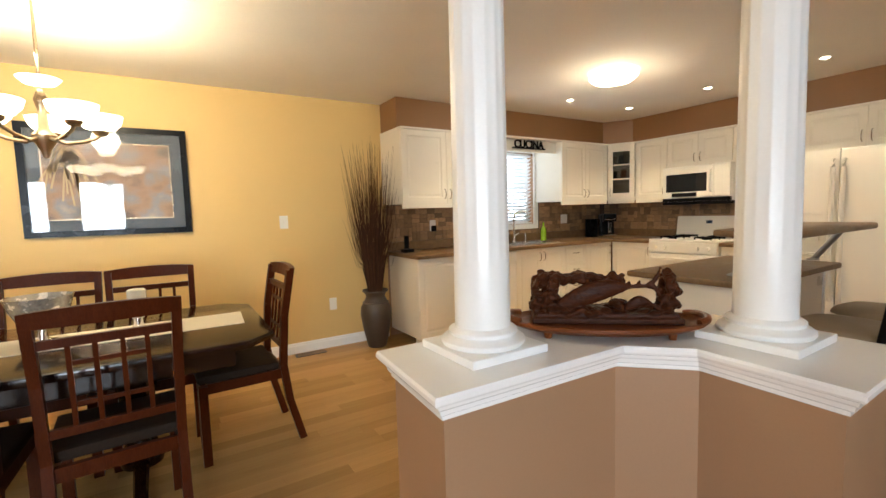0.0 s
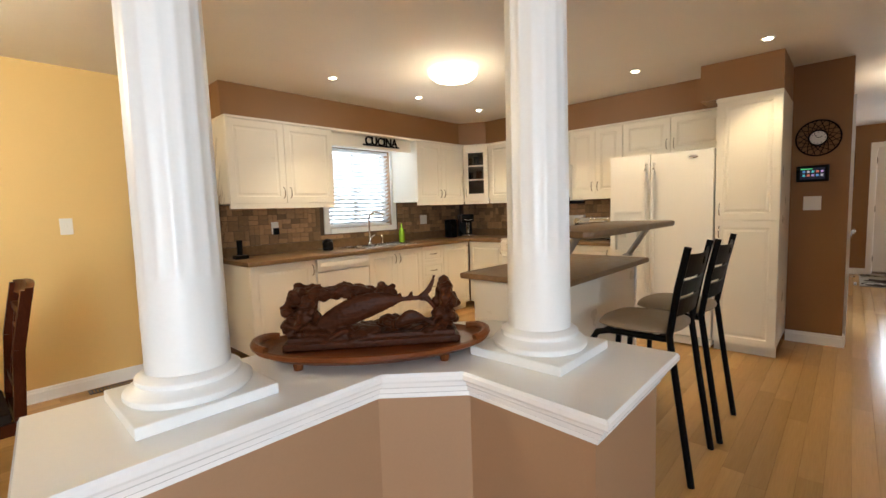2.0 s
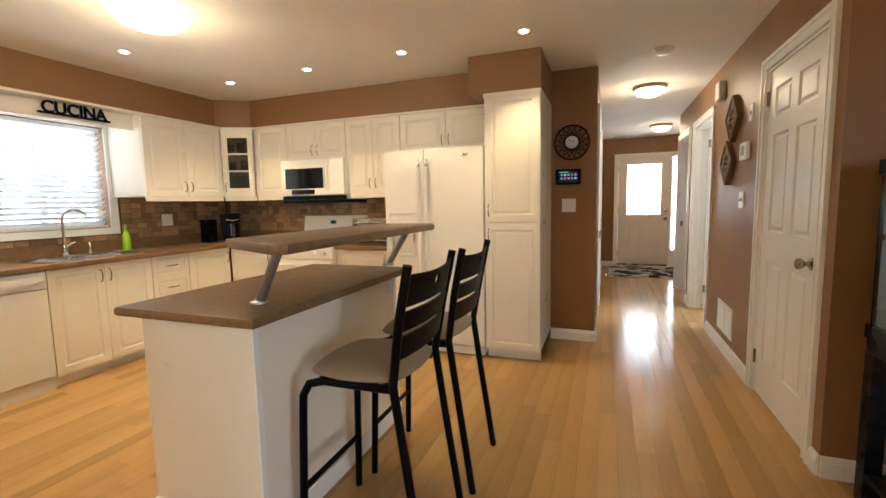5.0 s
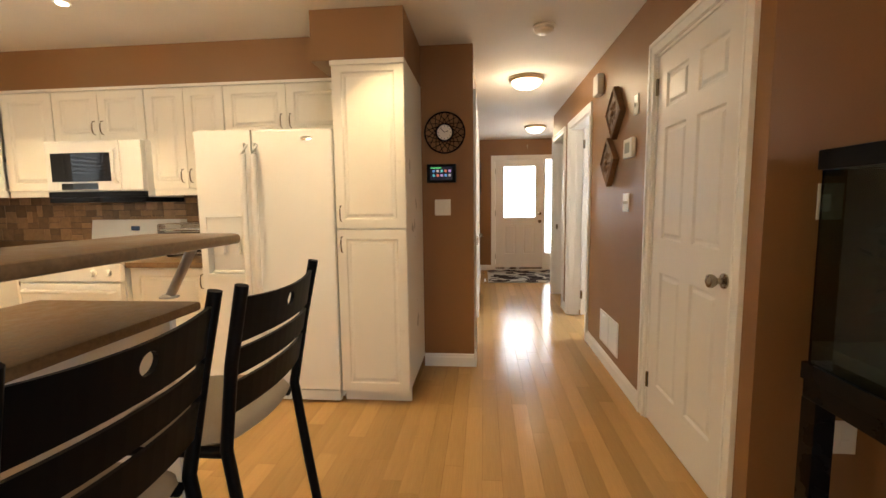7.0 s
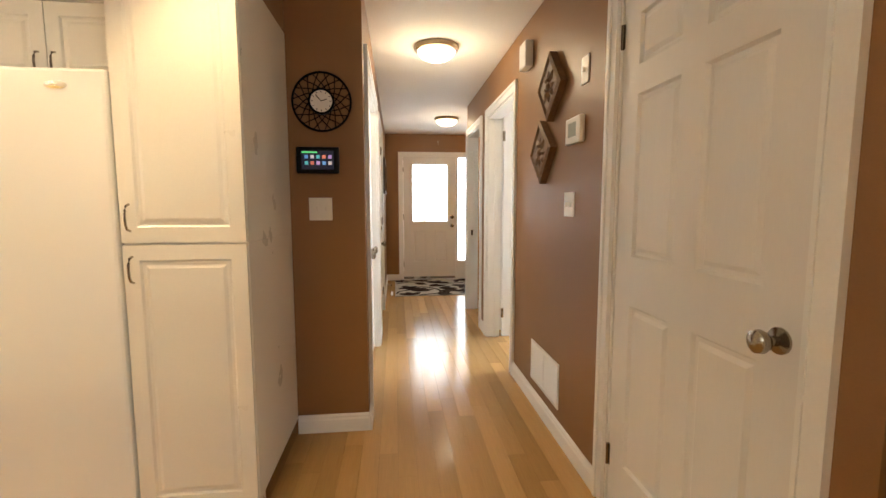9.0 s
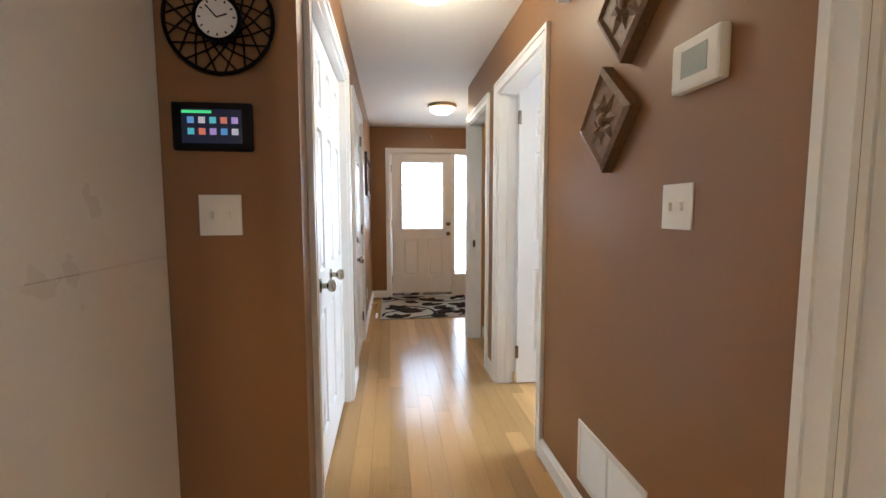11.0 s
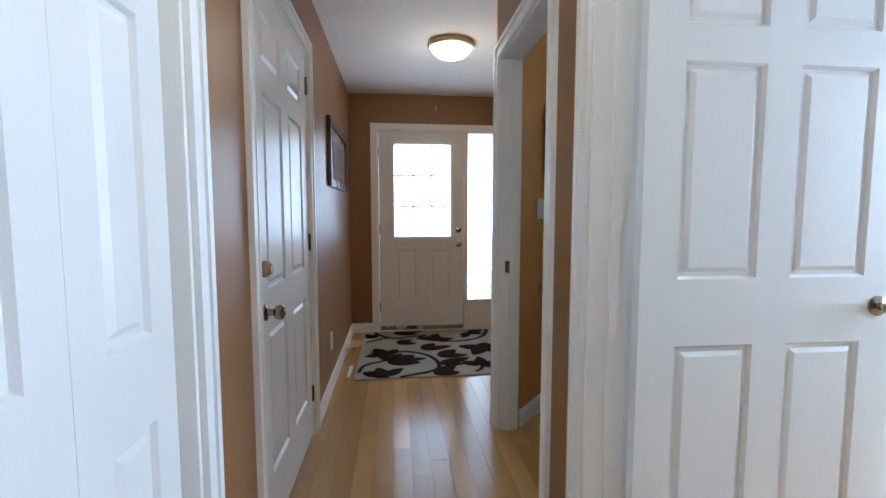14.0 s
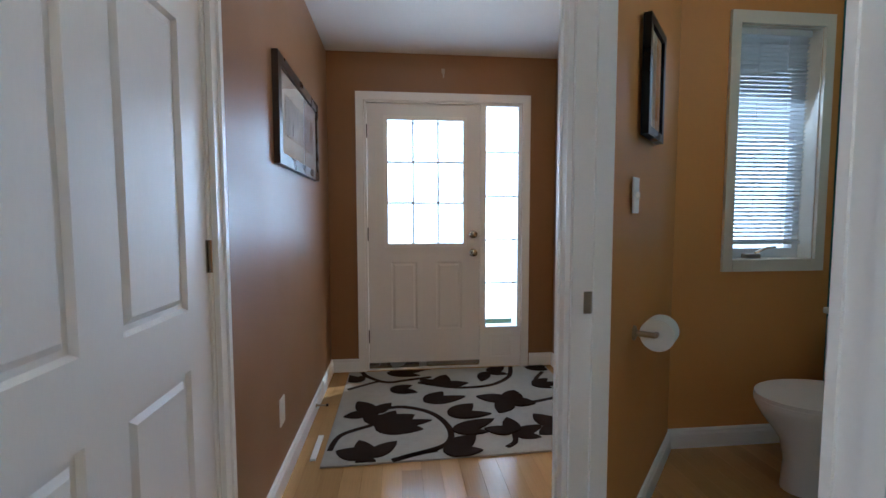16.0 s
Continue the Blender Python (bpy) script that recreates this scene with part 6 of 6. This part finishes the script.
for x, y, fan in ((10.03, 0.06, ((20, 0.2, 0.12), (95, 0.16, 0.1), (190, 0.18, 0.11), (-50, 0.18, 0.1))),
                  (9.86, 0.03, ((-70, 0.26, 0.17), (-110, 0.28, 0.15), (-40, 0.22, 0.12), (-90, 0.33, 0.1))),
                  (9.54, 0.05, ((60, 0.17, 0.12), (-55, 0.2, 0.1), (10, 0.17, 0.1), (175, 0.12, 0.1))),
                  (10.44, -0.38, ((-30, 0.2, 0.13), (-95, 0.22, 0.12), (40, 0.16, 0.1))),
                  (10.16, -0.27, ((-50, 0.2, 0.12), (-85, 0.28, 0.11))),
                  (9.96, -0.40, ((-60, 0.22, 0.13), (-100, 0.26, 0.1))),
                  (9.77, -0.40, ((-75, 0.28, 0.11), (-110, 0.2, 0.08))),
                  (9.55, -0.33, ((-60, 0.24, 0.13), (-100, 0.2, 0.1))),
                  (10.12, -0.82, ((60, 0.22, 0.13), (140, 0.2, 0.13), (-30, 0.17, 0.14), (-120, 0.16, 0.13))),
                  (9.70, -0.73, ((60, 0.16, 0.1), (-10, 0.18, 0.1), (-75, 0.2, 0.09), (-120, 0.15, 0.08))),
                  (9.74, -1.0, ((20, 0.2, 0.14), (-60, 0.2, 0.14), (110, 0.15, 0.1))),
                  (10.72, -0.02, ((-85, 0.34, 0.12), (-115, 0.26, 0.1))),
                  (10.40, -0.05, ((-120, 0.2, 0.1), (-80, 0.16, 0.08))),
                  (10.66, -0.78, ((-60, 0.2, 0.12), (150, 0.2, 0.1), (-120, 0.16, 0.08))),
                  (10.74, -1.1, ((-85, 0.35, 0.12), (-120, 0.2, 0.1))),
                  (10.40, -1.05, ((-70, 0.16, 0.08), (-140, 0.15, 0.08), (-110, 0.2, 0.07))),
                  (10.55, 0.2, ((20, 0.16, 0.1), (-30, 0.14, 0.08))),
                  (9.95, -1.35, ((60, 0.22, 0.13), (-20, 0.2, 0.13)))):
    for a, L, w in fan:
        leaf(x + OX, y + OY, a, L, w, 0.12)

# ---------- fish tank ----------
tk = thing("fish_tank_stand", (3.605, -1.04, 0), "black fish tank stand", "stand")
for x in (-0.27, 0.27):
    for y in (-0.17, 0.17):
        part("leg", Geo().box(x - 0.03, y - 0.03, 0.0, x + 0.03, y + 0.03, 0.64), BLACKP, tk)
part("apron", Geo().box(-0.3, -0.2, 0.6405, 0.3, 0.2, 0.70, 0.004), BLACKP, tk)
part("shelf", Geo().box(-0.24, -0.2, 0.12, 0.24, 0.2, 0.15, 0.004), BLACKP, tk)
part("rim", Geo().box(-0.305, -0.205, 0.7005, 0.305, 0.205, 0.755), BLACKP, tk)
fk = thing("fish_tank", (3.605, -1.04, 0.756), "dark glass aquarium with green plants and gravel", "aquarium")
TG = glass_mat("aquarium glass", (0.35, 0.45, 0.42))
for q in ((-0.29, 0.19, 0, 0.29, 0.196, 0.60), (-0.29, -0.196, 0, 0.29, -0.19, 0.60), (0.284, -0.19, 0, 0.29, 0.19, 0.60), (-0.29, -0.19, 0, -0.284, 0.19, 0.60)):
    part("glass", Geo().box(*q), TG, fk)
part("lid", Geo().box(-0.3, -0.205, 0.6005, 0.3, 0.205, 0.66, 0.004), BLACKP, fk, "black plastic hood")
part("gravel", Geo().box(-0.283, -0.189, 0, 0.283, 0.189, 0.07), mat("gravel", (0.16, 0.14, 0.1), 0.8, vary=0.6, scale=60, fine=200, bump=1), fk, "mixed gravel bed")
g = Geo()
rp2 = random.Random(8)
for i in range(140):
    x, y = rp2.uniform(-0.05, 0.26), rp2.uniform(-0.15, 0.1)
    z = rp2.uniform(0.1, 0.45)
    a = rp2.uniform(0, math.tau)
    L = rp2.uniform(0.04, 0.09)
    e, s = Vector((math.cos(a), math.sin(a), rp2.uniform(0, 1))).normalized(), Vector((-math.sin(a), math.cos(a), 0))
    p = Vector((x, y, z))
    g.add([p, p + e * L * 0.5 + s * L * 0.22, p + e * L, p + e * L * 0.5 - s * L * 0.22], [(0, 1, 2, 3)])
pt = part("plant", g, mat("water plant", (0.012, 0.04, 0.016), 0.6, island=0.5), fk, "green water plants")
pt["kind"] = "stuff"
plate("wall_outlet", pose(4.03, -1.075, 0.44, 0, 0, -90), 0.075, 0.12, "cream wall outlet behind the fish tank stand", "outlet")

# ---------- bathroom ----------
wb = thing("window_2", pose(9.38, 0, 0, 0, 0, -90), "cream framed bathroom window", "window")
wb["kind"] = "structure"
a, b, z0, z1 = 1.937, 2.395, 0.97, 2.13
g = Geo()
for q in ((a - 0.05, -0.018, z0 - 0.06, a, -0.001, z1 + 0.06), (b, -0.018, z0 - 0.06, b + 0.05, -0.001, z1 + 0.06), (a, -0.018, z1, b, -0.001, z1 + 0.06), (a, -0.022, z0 - 0.06, b, -0.001, z0)):
    g.box(*q)
part("casing", g, CABW, wb)
part("window_frame", Geo().box(a + 0.001, 0.08, z0 + 0.001, a + 0.04, 0.13, z1 - 0.001).box(b - 0.04, 0.08, z0 + 0.001, b - 0.001, 0.13, z1 - 0.001).box(a + 0.04, 0.08, z0 + 0.001, b - 0.04, 0.13, z0 + 0.05).box(a + 0.04, 0.08, z1 - 0.04, b - 0.04, 0.13, z1 - 0.001), TRIM, wb)
part("window_pane", Geo().box(a + 0.04, 0.1, z0 + 0.05, b - 0.04, 0.104, z1 - 0.04), PANE, wb).visible_shadow = False
part("crank_handle", Geo().box(a + 0.12, 0.03, z0 + 0.001, a + 0.2, 0.07, z0 + 0.025, 0.004).tube([(a + 0.17, 0.035, z0 + 0.03), (a + 0.23, 0.03, z0 + 0.055), (a + 0.28, 0.03, z0 + 0.06)], 0.006, 6), BRASS, wb)
part("lining", Geo().box(a + 0.0005, 0, z0 + 0.0005, a + 0.006, 0.079, z1 - 0.0005).box(b - 0.006, 0, z0 + 0.0005, b - 0.0005, 0.079, z1 - 0.0005).box(a + 0.006, 0, z1 - 0.006, b - 0.006, 0.079, z1 - 0.0005).box(a + 0.006, 0, z0 + 0.0005, b - 0.006, 0.079, z0 + 0.0008), CABW, wb)
blind(a + 0.015, b - 0.04, 0.04, z0 + 0.075, z1 - 0.002, 0.021, 0.025, radians(-24), "white mini blind lowered in the bathroom window", pose(9.38, 0, 0, 0, 0, -90))
to2 = thing("toilet", pose(8.99, -2.10, 0, 0, 0, 0), "white ceramic toilet with closed lid", "toilet")
g, k = Geo(), 32
v, prof = [], [(0.11, 0.2, 0.0, -0.02), (0.105, 0.19, 0.12, -0.02), (0.12, 0.2, 0.22, -0.01), (0.165, 0.245, 0.32, 0.02), (0.182, 0.265, 0.37, 0.03), (0.182, 0.265, 0.385, 0.03)]
for rx, ry, z, oy in prof:
    v += [(rx * math.cos(t * math.tau / k), oy + ry * math.sin(t * math.tau / k), z) for t in range(k)]
g.add(v, [(i * k + t, i * k + (t + 1) % k, (i + 1) * k + (t + 1) % k, (i + 1) * k + t) for i in range(len(prof) - 1) for t in range(k)] + [tuple(range(k))[::-1], tuple((len(prof) - 1) * k + t for t in range(k))])
part("bowl", g, CERAMIC, to2, "", True)
for nm, za, zb, gr in (("seat", 0.386, 0.402, 0.004), ("lid", 0.4025, 0.42, 0.002)):
    g = Geo().prism([((0.184 + gr) * math.cos(t * math.tau / k), 0.03 + (0.267 + gr) * math.sin(t * math.tau / k)) for t in range(k)], za, zb)
    part(nm, g, CERAMIC, to2)
part("tank", Geo().box(-0.215, -0.39, 0.386, 0.215, -0.205, 0.72, 0.02), CERAMIC, to2, "", True)
part("tank_lid", Geo().box(-0.225, -0.398, 0.7205, 0.225, -0.195, 0.755, 0.012), CERAMIC, to2, "", True)
part("flush_lever", Geo().tube([(0.17, -0.204, 0.67), (0.17, -0.185, 0.67), (0.1, -0.182, 0.66)], 0.007, 8), PLASTIC, to2)
tpm = pose(8.755, -1.077, 0.78, 0, 0, -42)
tph = thing("toilet_roll_holder", tpm, "bronze toilet roll holder on the wall", "roll holder")
part("post", Geo().lathe([(0.026, 0), (0.026, 0.006), (0.01, 0.012), (0.01, 0.07)], n=16, m=rotx), BRASS, tph, "", True)
part("rod", Geo().tube([(0, -0.07, 0), (0.13, -0.07, 0)], 0.009, 8), BRASS, tph, "", True)
trl = thing("toilet_roll", tpm @ pose(0.025, -0.07, -0.005, 0, 90, 0), "white roll of toilet paper", "toilet roll")
part("paper", Geo().lathe([(0.019, 0), (0.056, 0), (0.056, 0.1), (0.019, 0.1), (0.019, 0)], n=28), PAPER, trl, "", True)
plate("light_switch", pose(8.735, -1.057, 1.255, 0, 0, -42), 0.075, 0.12, "cream light switch on the bathroom wall")
bm_ = tagged(new("bath_mat", slab([(8.25, -2.0), (8.78, -1.75), (9.0, -2.2), (8.4, -2.45)], 0.002, 0.014, 0.004).mesh("bath_mat")), "cream bath mat on the bathroom floor", "mat")
bm_.data.materials.append(CLOTH)

# ---------- floor planks, laid along x ----------
PW, PL = 0.092, 1.15


def plank_mesh(L):
    c = 0.0006
    g = Geo()
    o = [(0, 0), (L - 0.0005, 0), (L - 0.0005, PW - 0.0005), (0, PW - 0.0005)]
    i = [(c, c), (L - 0.0005 - c, c), (L - 0.0005 - c, PW - 0.0005 - c), (c, PW - 0.0005 - c)]
    g.add([(*p, -0.011) for p in o] + [(*p, -c) for p in o] + [(*p, 0) for p in i], [(0, 1, 5, 4), (1, 2, 6, 5), (2, 3, 7, 6), (3, 0, 4, 7), (4, 5, 9, 8), (5, 6, 10, 9), (6, 7, 11, 10), (7, 4, 8, 11), (8, 9, 10, 11)])
    return g


floor = bpy.data.objects["floor"]
shared = plank_mesh(PL).mesh("plank")
shared.materials.append(PLANK)
rest, count = Geo(), 0
pr = random.Random(21)
y = -3.4
while y < 4.6:
    x = -2.7 - pr.random() * PL
    while x < 10.8:
        x0, x1 = max(x, -2.55), min(x + PL, 10.8)
        outside = (x > 5.95 and y > 1.0) or (x > 9.5 and y < -1.66) or x1 - x0 < 0.03
        near = x1 - x0 > PL - 0.001 and 2.6 < x + PL / 2 < 10.7 and -0.8 < y < 1.3
        if outside:
            pass
        elif near and count < 300:
            o = new("plank", shared)
            o.parent, o.location = floor, (x, y, 0)
            count += 1
        else:
            p = plank_mesh(x1 - x0)
            rest.add([(vx + x0, vy + y, vz) for vx, vy, vz in p.v], p.f)
        x += PL
    y += PW
ob = part("planking", rest, PLANKS, floor, "honey wood planks")
ob["kind"] = "stuff"

# ---------- backsplash tiles ----------
bs = struct("backsplash", Geo().box(2.30, YN - 0.006, 1.0, 3.425, YN - 0.001, ZU0 + 0.03).box(3.425, YN - 0.006, 1.0, 4.475, YN - 0.001, 1.055).box(4.475, YN - 0.006, 1.0, XF - 0.008, YN - 0.001, ZU0 + 0.03).box(XF - 0.006, 1.995, 1.0, XF - 0.001, YN - 0.007, ZU0 + 0.03), GROUT, "brown slate mosaic backsplash of mixed tile sizes")
unit = 0.0485


def tile_geo(face, nu, nv):
    """One tile of nu by nv units, standing 6 mm off the wall."""
    e, d, w, h = 0.0018, 0.006, nu * unit, nv * unit
    pts = []
    for o, dd in ((e, 0), (e, d - 0.0015), (e + 0.0015, d)):
        pts += [(o, dd, o), (w - o, dd, o), (w - o, dd, h - o), (o, dd, h - o)]
    vv = [(a, -dd, c) if face == "y" else (-dd, -a, c) for a, dd, c in pts]
    return Geo().add(vv, [(4 * i + k, 4 * i + (k + 1) % 4, 4 * i + 4 + (k + 1) % 4, 4 * i + 4 + k) for i in range(2) for k in range(4)] + [(8, 9, 10, 11)])


sizes = ((2, 2), (2, 1), (1, 2), (1, 1))
tm = {(f, q): tile_geo(f, *q) for f in "yx" for q in sizes}
tmesh = {}
for kx, gg in tm.items():
    tmesh[kx] = gg.mesh("tile")
    tmesh[kx].materials.append(TILE)
tr = random.Random(4)
rest, count = Geo(), 0
for face, lo, hi in (("y", 2.31, 5.74), ("x", 2.0, 4.44)):
    nu, nv = int((hi - lo) / unit), 8
    taken = set()
    for i, j in itertools.product(range(nu), range(nv)):
        u, z = lo + i * unit, 1.002 + j * unit
        if face == "y" and 3.38 < u + unit and u < 4.49 and z + unit > 1.056:
            taken.add((i, j))
    for i, j in itertools.product(range(nu), range(nv)):
        if (i, j) in taken:
            continue
        order = tr.choice((sizes, sizes[1:2] + sizes[2:], sizes[2:3] + sizes[1:2] + sizes[3:], sizes[1:2] + sizes[2:]))
        for q in order:
            cells = [(i + a, j + b) for a in range(q[0]) for b in range(q[1])]
            if all(c not in taken and c[0] < nu and c[1] < nv for c in cells):
                break
        taken.update(cells)
        u, z = lo + i * unit, 1.002 + j * unit
        loc = (u, YN - 0.0061, z) if face == "y" else (XF - 0.0061, hi - (u - lo), z)
        if face == "y" and count < 290:
            o = new("tile", tmesh[face, q])
            o.parent, o.location = bs, loc
            count += 1
        else:
            g2 = tm[face, q]
            rest.add([(a + loc[0], b + loc[1], c + loc[2]) for a, b, c in g2.v], g2.f)
ob = part("tiling", rest, TILES, bs, "brown slate mosaic tiles")
ob["kind"] = "stuff"
